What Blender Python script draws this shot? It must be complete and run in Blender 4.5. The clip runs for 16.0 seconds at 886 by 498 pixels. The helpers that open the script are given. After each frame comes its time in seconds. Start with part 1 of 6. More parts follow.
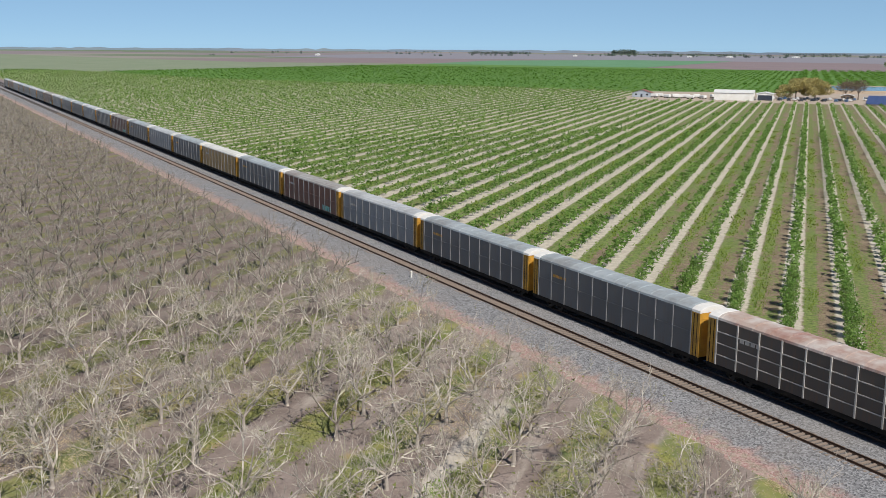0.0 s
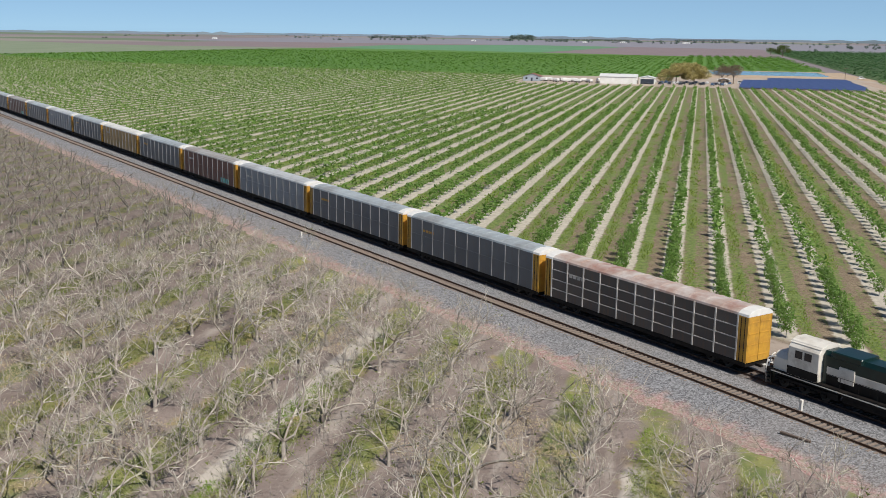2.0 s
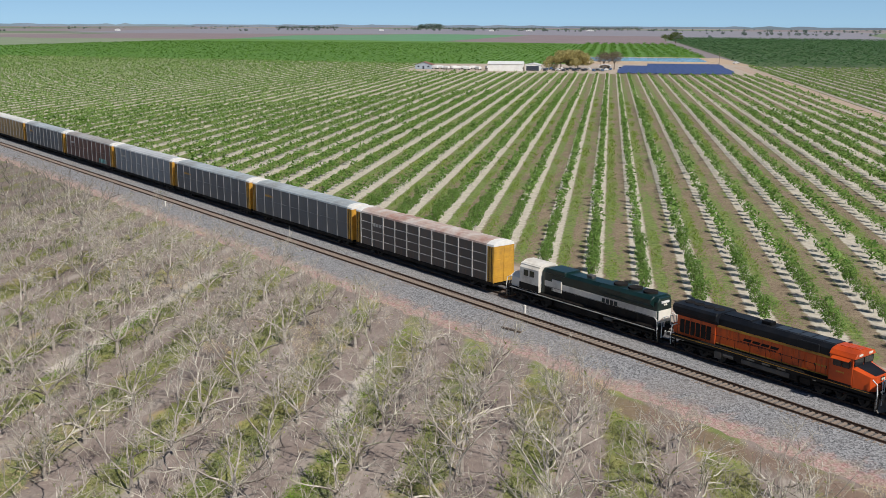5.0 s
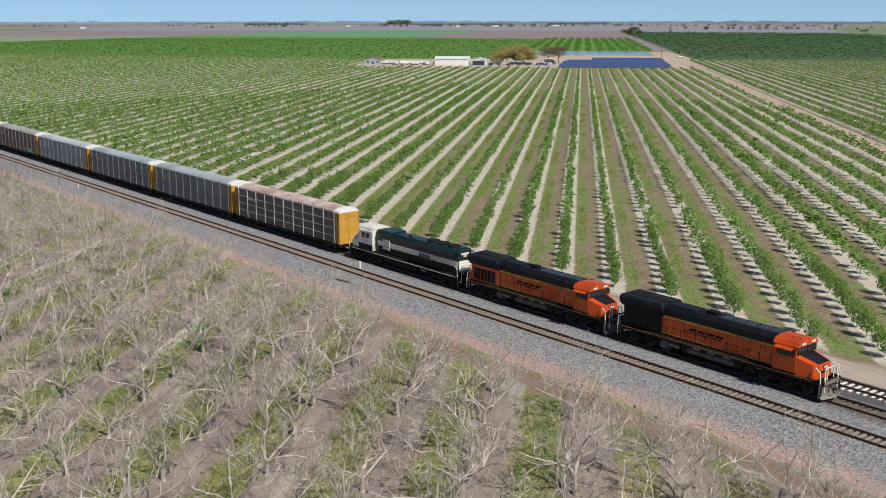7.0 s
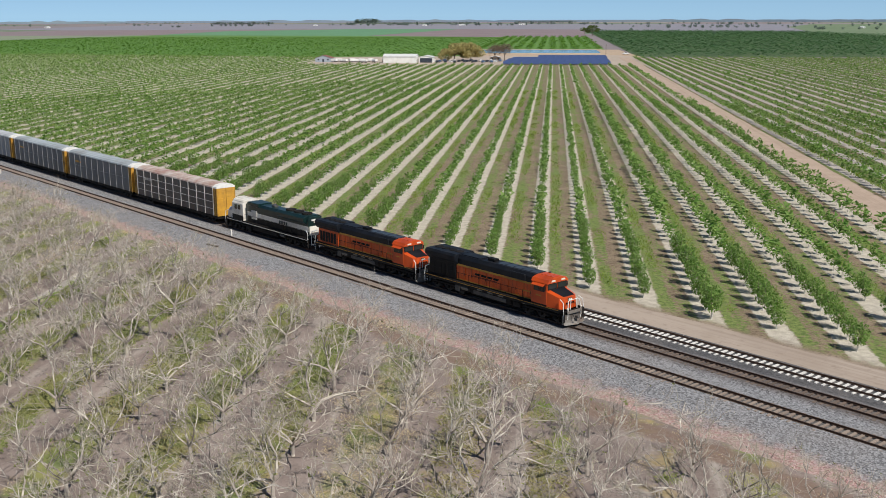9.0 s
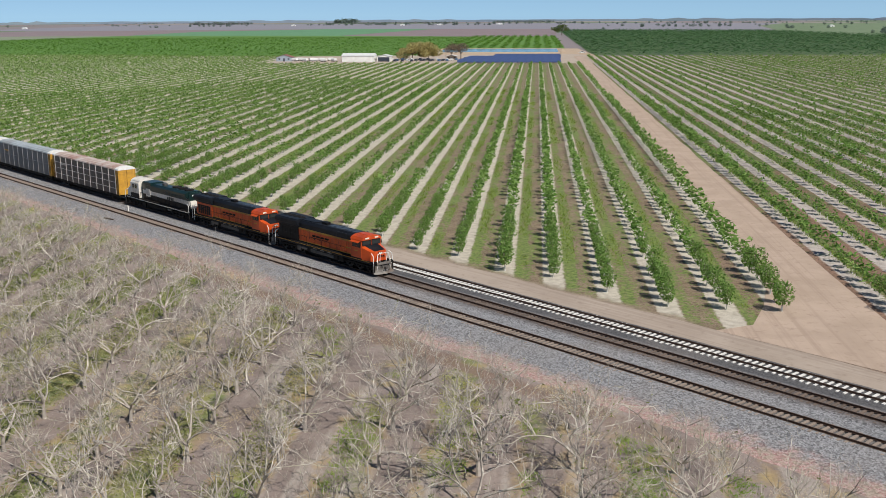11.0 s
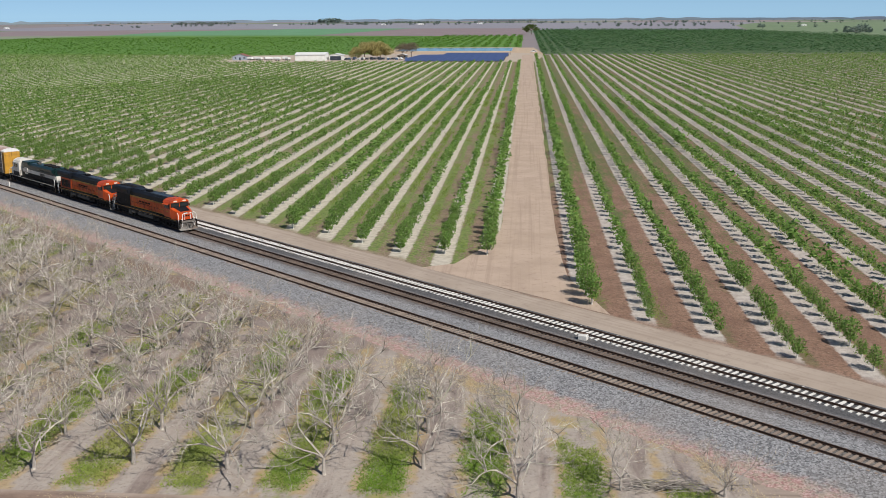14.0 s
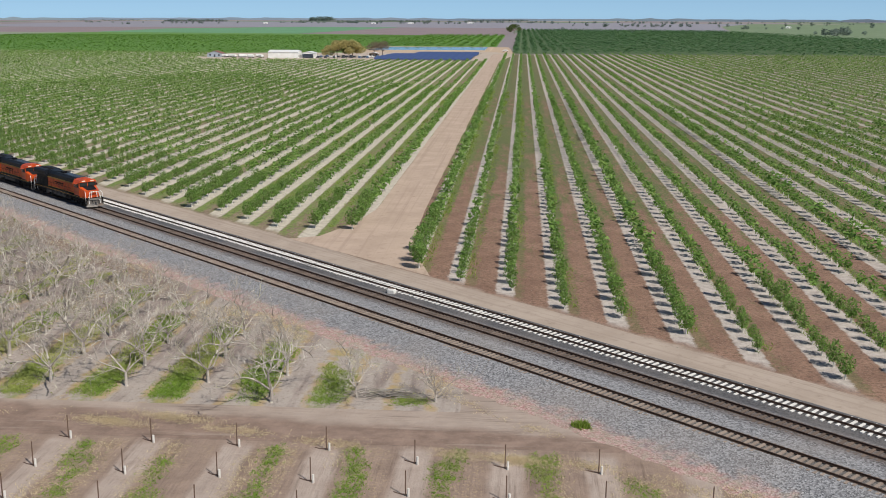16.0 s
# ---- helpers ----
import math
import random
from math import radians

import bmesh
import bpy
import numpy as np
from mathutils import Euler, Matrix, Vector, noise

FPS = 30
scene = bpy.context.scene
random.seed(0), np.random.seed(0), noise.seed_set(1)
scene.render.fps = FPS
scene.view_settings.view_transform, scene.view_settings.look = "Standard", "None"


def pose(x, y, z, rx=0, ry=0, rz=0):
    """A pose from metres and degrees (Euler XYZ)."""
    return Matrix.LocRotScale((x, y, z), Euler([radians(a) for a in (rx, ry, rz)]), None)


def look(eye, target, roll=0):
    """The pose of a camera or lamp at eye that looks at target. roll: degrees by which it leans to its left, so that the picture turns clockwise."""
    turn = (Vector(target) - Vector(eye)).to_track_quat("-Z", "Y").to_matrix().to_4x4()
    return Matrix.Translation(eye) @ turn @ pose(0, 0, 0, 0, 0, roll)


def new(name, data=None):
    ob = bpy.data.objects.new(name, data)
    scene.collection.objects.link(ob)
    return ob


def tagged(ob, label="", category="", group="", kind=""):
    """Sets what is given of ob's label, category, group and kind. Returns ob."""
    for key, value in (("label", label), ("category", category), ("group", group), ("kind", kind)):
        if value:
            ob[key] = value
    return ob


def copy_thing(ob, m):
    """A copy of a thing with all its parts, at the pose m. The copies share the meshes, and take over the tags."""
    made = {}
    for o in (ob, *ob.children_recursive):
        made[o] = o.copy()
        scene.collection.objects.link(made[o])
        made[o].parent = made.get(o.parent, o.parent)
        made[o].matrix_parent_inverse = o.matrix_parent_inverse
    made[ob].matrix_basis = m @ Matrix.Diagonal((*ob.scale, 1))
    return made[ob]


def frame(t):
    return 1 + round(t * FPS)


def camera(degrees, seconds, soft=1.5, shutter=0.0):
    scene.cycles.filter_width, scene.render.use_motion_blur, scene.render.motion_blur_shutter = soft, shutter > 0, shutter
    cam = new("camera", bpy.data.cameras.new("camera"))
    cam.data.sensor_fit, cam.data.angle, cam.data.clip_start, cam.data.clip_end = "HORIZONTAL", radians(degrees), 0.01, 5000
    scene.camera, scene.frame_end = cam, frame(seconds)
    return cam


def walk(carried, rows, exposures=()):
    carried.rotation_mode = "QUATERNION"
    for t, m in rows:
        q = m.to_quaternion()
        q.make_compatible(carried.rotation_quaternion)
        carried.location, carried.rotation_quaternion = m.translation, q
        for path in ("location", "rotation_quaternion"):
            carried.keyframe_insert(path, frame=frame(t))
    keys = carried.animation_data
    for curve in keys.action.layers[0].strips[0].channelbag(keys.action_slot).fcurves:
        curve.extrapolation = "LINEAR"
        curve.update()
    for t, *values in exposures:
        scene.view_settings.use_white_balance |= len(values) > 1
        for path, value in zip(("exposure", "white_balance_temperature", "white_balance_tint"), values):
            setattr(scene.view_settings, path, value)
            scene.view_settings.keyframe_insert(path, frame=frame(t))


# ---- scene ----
# The camera flies beside a railway line: seconds, x, y, z, yaw, pitch, roll.
cam = camera(46.61, 16.0, soft=0.7)
PATH = [
    (0, -17.40, -66.31, 29.86, 19.263, -11.192, 0.425),
    (0.5, -15.35, -70.52, 29.90, 17.664, -11.409, 0.517),
    (1, -13.32, -74.66, 29.94, 16.071, -11.626, 0.609),
    (1.5, -11.31, -78.67, 29.99, 14.706, -11.815, 0.699),
    (2, -9.29, -82.53, 30.06, 13.740, -11.975, 0.762),
    (2.5, -7.22, -86.20, 30.15, 13.018, -12.107, 0.800),
    (3, -4.98, -89.72, 30.26, 12.298, -12.189, 0.765),
    (3.5, -2.44, -93.19, 30.38, 11.177, -12.263, 0.679),
    (4, 0.35, -96.70, 30.50, 10.215, -12.343, 0.564),
    (6.5, 22.24, -117.18, 31.08, 7.973, -12.692, 0.001),
    (7, 26.76, -121.22, 31.08, 7.571, -12.723, -0.021),
    (7.5, 31.30, -125.31, 31.07, 7.200, -12.745, -0.048),
    (8, 35.87, -129.51, 31.02, 6.797, -12.783, -0.090),
    (8.5, 40.42, -133.77, 30.98, 6.417, -12.791, -0.119),
    (9, 44.96, -138.09, 30.94, 6.049, -12.786, -0.142),
    (11.5, 70.81, -162.60, 31.32, 5.083, -12.810, -0.348),
    (12, 75.99, -167.02, 31.40, 5.010, -12.817, -0.399),
    (12.5, 81.25, -171.40, 31.48, 4.929, -12.831, -0.424),
    (13, 86.58, -175.75, 31.57, 4.835, -12.852, -0.422),
    (13.5, 91.87, -180.07, 31.66, 4.753, -12.850, -0.416),
    (14, 97.14, -184.37, 31.76, 4.639, -12.840, -0.348),
    (14.5, 102.40, -188.62, 31.87, 4.529, -12.824, -0.231),
    (15, 107.60, -192.85, 31.98, 4.408, -12.802, -0.071),
    (15.5, 112.64, -197.13, 32.10, 4.304, -12.828, 0.070),
    (16, 117.54, -201.47, 32.22, 4.294, -12.887, 0.165),
]
walk(cam, [(t, pose(x, y, z, 90 + p, 0, w) @ pose(0, 0, 0, 0, 0, r)) for t, x, y, z, w, p, r in PATH])

# ---- light ----
SUN_TO = Vector((0.70, -0.715, 1.13)).normalized()
world = bpy.data.worlds.new("world")
scene.world = world
world.use_nodes = True
wt = world.node_tree
sky = wt.nodes.new("ShaderNodeTexSky")
sky.sky_type = "NISHITA"
sky.sun_disc = False
sky.sun_elevation = math.asin(SUN_TO.z)
sky.sun_rotation = math.atan2(SUN_TO.x, SUN_TO.y)
sky.air_density, sky.dust_density, sky.ozone_density = 0.30, 0.0, 2.0
tint = wt.nodes.new("ShaderNodeMix")
tint.data_type, tint.blend_type = "RGBA", "MULTIPLY"
tint.inputs[0].default_value, tint.inputs[7].default_value = 1.0, (0.86, 0.97, 1.02, 1.0)
wt.links.new(sky.outputs[0], tint.inputs[6])
veil = wt.nodes.new("ShaderNodeMix")          # haze low over the plain, thinning upwards
veil.data_type = "RGBA"
veil.inputs[7].default_value = (3.0, 5.0, 6.9, 1.0)
up = wt.nodes.new("ShaderNodeSeparateXYZ")
wt.links.new(wt.nodes.new("ShaderNodeTexCoord").outputs["Generated"], up.inputs[0])
thin = wt.nodes.new("ShaderNodeMapRange")
thin.inputs["From Min"].default_value, thin.inputs["From Max"].default_value = 0.05, 0.4
thin.inputs["To Min"].default_value, thin.inputs["To Max"].default_value = 0.65, 0.0
wt.links.new(up.outputs[2], thin.inputs["Value"])
wt.links.new(thin.outputs[0], veil.inputs[0])
wt.links.new(tint.outputs[2], veil.inputs[6])
wt.links.new(veil.outputs[2], wt.nodes["Background"].inputs[0])
wt.nodes["Background"].inputs[1].default_value = 0.098
sun_data = bpy.data.lights.new("sun", "SUN")
sun_data.energy, sun_data.angle, sun_data.color = 4.5, radians(0.5), (1.0, 0.945, 0.86)
sun = new("sun", sun_data)
sun.matrix_world = look(SUN_TO * 200, (0, 0, 0))
scene.view_settings.exposure = 0.0


# ---- materials ----
class Nodes:
    """Short hand for a node tree of one material."""

    def __init__(self, name):
        self.mat = bpy.data.materials.new(name)
        self.mat.use_nodes = True
        self.t = self.mat.node_tree
        self.bsdf = self.t.nodes["Principled BSDF"]
        self.coord = self.t.nodes.new("ShaderNodeTexCoord").outputs["Object"]

    def put(self, socket, value):
        if hasattr(value, "is_output"):
            self.t.links.new(value, socket)
        elif isinstance(value, (tuple, list)) and len(value) == 3 and len(socket.default_value) == 4:
            socket.default_value = (*value, 1.0)
        else:
            socket.default_value = value

    def math(self, op, a, b=0.0, clamp=False):
        n = self.t.nodes.new("ShaderNodeMath")
        n.operation, n.use_clamp = op, clamp
        self.put(n.inputs[0], a)
        self.put(n.inputs[1], b)
        return n.outputs[0]

    def noise(self, scale, detail=3.0, rough=0.55, coord=None, stretch=None):
        n = self.t.nodes.new("ShaderNodeTexNoise")
        n.inputs["Scale"].default_value, n.inputs["Detail"].default_value, n.inputs["Roughness"].default_value = scale, detail, rough
        c = coord or self.coord
        if stretch:
            m = self.t.nodes.new("ShaderNodeMapping")
            m.inputs["Scale"].default_value = stretch
            self.t.links.new(c, m.inputs["Vector"])
            c = m.outputs[0]
        self.t.links.new(c, n.inputs["Vector"])
        return n.outputs["Fac"]

    def step(self, x, lo, hi):
        n = self.t.nodes.new("ShaderNodeMapRange")
        n.interpolation_type = "SMOOTHSTEP"
        self.put(n.inputs["Value"], x)
        n.inputs["From Min"].default_value, n.inputs["From Max"].default_value = lo, hi
        return n.outputs[0]

    def mix(self, fac, a, b):
        n = self.t.nodes.new("ShaderNodeMix")
        n.data_type = "RGBA"
        self.put(n.inputs[0], fac)
        self.put(n.inputs[6], a)
        self.put(n.inputs[7], b)
        return n.outputs[2]

    def axis(self):
        n = self.t.nodes.new("ShaderNodeSeparateXYZ")
        self.t.links.new(self.coord, n.inputs[0])
        return n.outputs

    def island(self):
        return self.t.nodes.new("ShaderNodeNewGeometry").outputs["Random Per Island"]

    def random(self):
        return self.t.nodes.new("ShaderNodeObjectInfo").outputs["Random"]

    def done(self, color, rough=0.8, metal=0.0, bump=None, strength=0.4, depth=0.05):
        self.put(self.bsdf.inputs["Base Color"], color)
        self.put(self.bsdf.inputs["Roughness"], rough)
        self.put(self.bsdf.inputs["Metallic"], metal)
        if bump is not None:
            b = self.t.nodes.new("ShaderNodeBump")
            b.inputs["Strength"].default_value, b.inputs["Distance"].default_value = strength, depth
            self.t.links.new(bump, b.inputs["Height"])
            self.t.links.new(b.outputs[0], self.bsdf.inputs["Normal"])
        return self.mat


def plain(name, a, b, scale=1.5, rough=0.6, metal=0.0, fine=18.0, dirt=None, strength=0.15):
    """Painted or raw surface: two tones, fine grain and a coat of grime at a larger scale."""
    n = Nodes(name)
    c = n.mix(n.step(n.noise(scale, 4), 0.3, 0.7), a, b)
    g = n.noise(fine, 4)
    if dirt:
        c = n.mix(n.math("MULTIPLY", n.step(n.noise(scale * 0.6, 5, 0.7), 0.42, 0.75), 0.7), c, dirt)
    r = n.math("ADD", rough - 0.1, n.math("MULTIPLY", g, 0.2))
    return n.done(c, r, metal, g, strength, 0.01)


def foliage(name, a, b, c):
    n = Nodes(name)
    col = n.mix(n.island(), a, b)
    col = n.mix(n.step(n.noise(0.035, 3), 0.4, 0.72), col, c)
    n.bsdf.inputs["Specular IOR Level"].default_value = 0.25
    mat = n.done(col, 0.6)
    tr = n.t.nodes.new("ShaderNodeBsdfTranslucent")
    n.put(tr.inputs[0], col)
    mx = n.t.nodes.new("ShaderNodeMixShader")
    mx.inputs[0].default_value = 0.42
    n.t.links.new(n.bsdf.outputs[0], mx.inputs[1])
    n.t.links.new(tr.outputs[0], mx.inputs[2])
    n.t.links.new(mx.outputs[0], n.t.nodes["Material Output"].inputs[0])
    return mat


ROW0, ROW_GAP, TREE_GAP = 92.3, 6.1, 3.4       # young orchard: rows run along y
BARE0, BARE_GAP, BARE_STEP = 111.0, 7.0, 6.6   # dormant orchard


def mat_orchard_soil():
    n = Nodes("orchard_soil")
    x, y, z = n.axis()
    off = n.math("ADD", n.math("MULTIPLY", x, 0.681), n.math("MULTIPLY", y, 0.7323))    # metres from the line
    off = n.math("ADD", off, n.math("MULTIPLY", n.math("SUBTRACT", n.noise(0.3, 4), 0.5), 3.0))
    inner = n.step(off, 16.0, 18.3)
    wob = n.math("MULTIPLY", n.math("SUBTRACT", n.noise(0.9, 6, 0.7), 0.5), 0.2)
    u = n.math("ADD", n.math("DIVIDE", n.math("SUBTRACT", x, ROW0 - 0.5 * ROW_GAP), ROW_GAP), wob)
    e = n.math("MULTIPLY", n.math("SUBTRACT", n.math("FRACT", u), 0.5), ROW_GAP)      # metres from the trunks
    e = n.math("SUBTRACT", e, n.math("MULTIPLY", n.math("SUBTRACT", 1.0, n.step(x, 93.0, 96.0)), 0.5))
    strip = n.math("MULTIPLY", n.step(e, -1.9, -1.55), n.math("SUBTRACT", 1.0, n.step(n.math("ADD", e, n.math("MULTIPLY", n.step(x, 96.0, 103.0), 0.4)), 0.65, 1.05)))
    band = n.math("MULTIPLY", n.step(e, 0.7, 1.3), n.math("SUBTRACT", 1.0, n.step(e, 2.0, 3.0)))
    fringe = n.math("MULTIPLY", n.math("MULTIPLY", n.step(e, 0.1, 0.5), n.math("SUBTRACT", 1.0, n.step(e, 1.2, 2.2))), n.step(x, 96.0, 104.0))
    red = n.mix(n.step(n.noise(0.25, 5), 0.3, 0.7), (0.305, 0.186, 0.132), (0.21, 0.12, 0.084))
    buff = n.mix(n.step(n.noise(0.3, 5), 0.3, 0.7), (0.30, 0.235, 0.16), (0.215, 0.162, 0.11))
    soil = n.mix(n.step(n.math("ADD", x, n.math("MULTIPLY", n.noise(0.05, 2), 30.0)), 92.0, 122.0), buff, red)
    soil = n.mix(n.math("MULTIPLY", n.step(n.noise(2.2, 6, 0.75), 0.46, 0.62), 0.72), soil, (0.10, 0.062, 0.043))
    soil = n.mix(n.math("MULTIPLY", n.step(n.noise(5.5, 4, 0.7), 0.56, 0.66), 0.6), soil, (0.40, 0.32, 0.235))
    lane = n.noise(0.55, 4, 0.65, stretch=(1.0, 0.13, 1.0))
    fleck = n.noise(1.7, 4, 0.7)
    spread = n.math("MULTIPLY", n.step(n.math("SUBTRACT", 92.0, x), 60.0, 260.0), 0.22)
    east = n.math("MULTIPLY", n.math("MULTIPLY", n.math("SUBTRACT", n.math("MULTIPLY", n.step(off, 25.0, 120.0), 2.0), 1.1), n.step(x, 92.0, 106.0)), 0.15)
    w = n.math("ADD", n.math("MULTIPLY", lane, 0.8), n.math("SUBTRACT", n.math("MULTIPLY", fleck, 1.1), 0.26))
    w = n.math("ADD", w, n.math("ADD", n.math("MULTIPLY", n.noise(0.02, 2), 0.3), n.math("ADD", spread, east)))
    w = n.math("ADD", w, n.math("ADD", n.math("MULTIPLY", band, n.math("SUBTRACT", 0.15, n.math("MULTIPLY", n.step(x, 94.0, 102.0), 0.09))), n.math("MULTIPLY", fringe, 0.26)))
    w = n.math("ADD", w, n.math("MULTIPLY", n.math("SUBTRACT", n.noise(0.14, 5, 0.7), 0.5), 0.5))
    weed = n.math("MULTIPLY", n.math("MULTIPLY", n.step(w, 0.83, 0.99), 0.97), n.math("MULTIPLY", inner, n.math("ADD", 0.5, n.math("MULTIPLY", n.math("MAXIMUM", n.step(off, 20.0, 55.0), n.math("SUBTRACT", 1.0, n.step(x, 88.0, 98.0))), 0.5))))
    green = n.mix(n.step(n.noise(1.6, 6, 0.75), 0.35, 0.65), (0.08, 0.135, 0.028), (0.228, 0.288, 0.08))
    dull = n.mix(n.step(n.noise(1.6, 6, 0.75), 0.35, 0.65), (0.07, 0.095, 0.028), (0.155, 0.175, 0.065))
    green = n.mix(n.step(x, 96.0, 112.0), green, dull)
    c = n.mix(weed, soil, green)
    pale = n.mix(n.step(n.noise(1.1, 5), 0.3, 0.75), (0.60, 0.555, 0.47), (0.42, 0.375, 0.31))
    pale = n.mix(n.step(x, 90.0, 100.0), pale, n.mix(n.step(n.noise(1.1, 5), 0.3, 0.75), (0.54, 0.49, 0.45), (0.36, 0.315, 0.285)))
    c = n.mix(n.math("MULTIPLY", strip, n.math("MULTIPLY", n.step(n.noise(0.12, 4), 0.15, 0.36), n.math("MULTIPLY", inner, n.math("SUBTRACT", 1.0, n.math("MULTIPLY", n.step(x, 110.0, 260.0), 0.3))))), c, pale)
    sand = n.mix(n.step(n.noise(0.5, 5), 0.35, 0.7), (0.42, 0.345, 0.285), (0.34, 0.275, 0.225))
    c = n.mix(n.step(off, 15.3, 17.0), sand, c)
    return n.done(c, 0.95, 0.0, n.noise(3.0, 6), 0.9, 0.14)


def mat_bare_soil():
    n = Nodes("dormant_orchard_soil")
    x, y, z = n.axis()
    wob = n.math("MULTIPLY", n.math("SUBTRACT", n.noise(0.4, 4), 0.5), 0.34)
    u = n.math("ADD", n.math("DIVIDE", n.math("SUBTRACT", x, BARE0 - 0.5 * BARE_GAP), BARE_GAP), wob)
    mid = n.math("ABSOLUTE", n.math("SUBTRACT", n.math("FRACT", n.math("ADD", u, 0.36)), 0.5))
    soil = n.mix(n.step(n.noise(0.22, 5), 0.3, 0.7), (0.31, 0.252, 0.228), (0.205, 0.162, 0.143))
    pale = n.mix(n.noise(0.8, 4), (0.47, 0.42, 0.38), (0.36, 0.31, 0.27))
    c = n.mix(n.math("MULTIPLY", n.step(n.math("ADD", n.noise(0.5, 5, 0.6, stretch=(1.0, 0.12, 1.0)), n.math("MULTIPLY", n.math("SUBTRACT", 1.0, n.step(y, -116.0, -84.0)), 0.16)), 0.5, 0.68), 0.85), soil, pale)
    straw = n.mix(n.noise(1.2, 3), (0.44, 0.34, 0.17), (0.33, 0.26, 0.13))
    lane = n.noise(0.16, 4, 0.6, stretch=(1.0, 0.45, 1.0))
    weed = n.math("MULTIPLY", n.step(n.math("ADD", n.math("MULTIPLY", lane, 0.7), n.math("MULTIPLY", n.math("ADD", n.noise(1.3, 5, 0.7), n.math("MULTIPLY", n.math("SUBTRACT", 1.0, n.step(x, 10.0, 55.0)), 0.3)), 0.4)), 0.53, 0.68), n.math("SUBTRACT", 1.0, n.step(mid, 0.15, 0.27)))
    green = n.mix(n.step(n.noise(0.35, 4), 0.35, 0.65), (0.13, 0.19, 0.04), (0.30, 0.31, 0.085))
    c = n.mix(n.math("MULTIPLY", n.step(n.noise(0.2, 5, 0.6), 0.54, 0.66), n.math("SUBTRACT", 1.0, n.step(mid, 0.22, 0.36))), c, straw)
    fringe = n.math("MULTIPLY", n.math("MULTIPLY", n.step(mid, 0.15, 0.22), n.math("SUBTRACT", 1.0, n.step(mid, 0.27, 0.36))), n.math("MULTIPLY", n.math("SUBTRACT", 1.0, n.step(y, -100.0, -70.0)), n.step(n.noise(0.35, 5, 0.7), 0.4, 0.55)))
    c = n.mix(n.math("MULTIPLY", fringe, 0.75), c, n.mix(n.noise(1.5, 4), (0.50, 0.39, 0.19), (0.33, 0.21, 0.11)))
    c = n.mix(n.math("MULTIPLY", weed, 0.85), c, green)
    dust = None
    for lx, y0, y1 in ((-40.0, -26.0, 16.0), (-12.0, -34.0, -12.0)):
        gap = n.math("ABSOLUTE", n.math("ADD", n.math("SUBTRACT", x, lx), n.math("MULTIPLY", n.math("SUBTRACT", n.noise(0.3, 3), 0.5), 1.6)))
        d = n.math("MULTIPLY", n.math("SUBTRACT", 1.0, n.step(gap, 0.55, 1.05)), n.math("MULTIPLY", n.step(y, y0, y0 + 3), n.math("SUBTRACT", 1.0, n.step(y, y1 - 3, y1))))
        dust = d if dust is None else n.math("MAXIMUM", dust, d)
        off = n.math("ADD", n.math("MULTIPLY", x, 0.681), n.math("MULTIPLY", y, 0.7323))
    worn = n.math("SUBTRACT", 1.0, n.step(n.math("ABSOLUTE", n.math("ADD", off, n.math("ADD", 10.3, n.math("MULTIPLY", n.math("SUBTRACT", n.noise(0.2, 4), 0.5), 3.0)))), 0.7, 1.7))
    worn = n.math("MULTIPLY", worn, n.math("MULTIPLY", n.math("SUBTRACT", n.step(x, 2.0, 12.0), n.step(x, 62.0, 84.0)), n.step(n.noise(0.05, 3), 0.2, 0.36)))
    c = n.mix(n.math("MULTIPLY", worn, 0.85), c, n.mix(n.noise(1.5, 5), (0.17, 0.11, 0.08), (0.27, 0.19, 0.145)))
    # dark speckle: ground litter, and fine twig shadows painted in with it
    litter = n.step(n.noise(2.8, 7, 0.75), 0.52, 0.66)
    c = n.mix(n.math("MULTIPLY", litter, 0.55), c, (0.13, 0.10, 0.08))
    c = n.mix(n.math("MULTIPLY", n.step(n.math("ADD", n.math("MULTIPLY", x, -1.0), n.math("MULTIPLY", n.noise(0.06, 3), 40.0)), 70.0, 110.0), 0.45), c, (0.13, 0.10, 0.085))
    c = n.mix(n.math("MULTIPLY", dust, 0.85), c, (0.60, 0.545, 0.49))
    twig = n.step(n.noise(7.0, 3, 0.6, stretch=(1.0, 0.3, 1.0)), 0.6, 0.7)
    c = n.mix(n.math("MULTIPLY", twig, 0.5), c, (0.46, 0.42, 0.37))
    return n.done(c, 0.95, 0.0, n.noise(2.2, 6), 0.8, 0.14)


def mat_dirt(name, a, b, c3, ruts=None, along=False):
    n = Nodes(name)
    if along:
        x, y, z = n.axis()
        cc = n.t.nodes.new("ShaderNodeCombineXYZ")
        n.put(cc.inputs[0], n.math("ADD", n.math("MULTIPLY", x, 0.7323), n.math("MULTIPLY", y, -0.681)))
        n.put(cc.inputs[1], n.math("ADD", n.math("MULTIPLY", x, 0.681), n.math("MULTIPLY", y, 0.7323)))
        n.coord = cc.outputs[0]
    c = n.mix(n.step(n.noise(0.18, 5), 0.3, 0.7), a, b)
    c = n.mix(n.step(n.noise(0.9, 6, 0.65), 0.52, 0.75), c, c3)
    if ruts:
        r = n.noise(1.0, 4, 0.6, stretch=ruts)
        c = n.mix(n.math("MULTIPLY", n.step(r, 0.48, 0.66), 0.55), c, c3)
    return n.done(c, 0.95, 0.0, n.noise(2.5, 6), 0.5, 0.06)


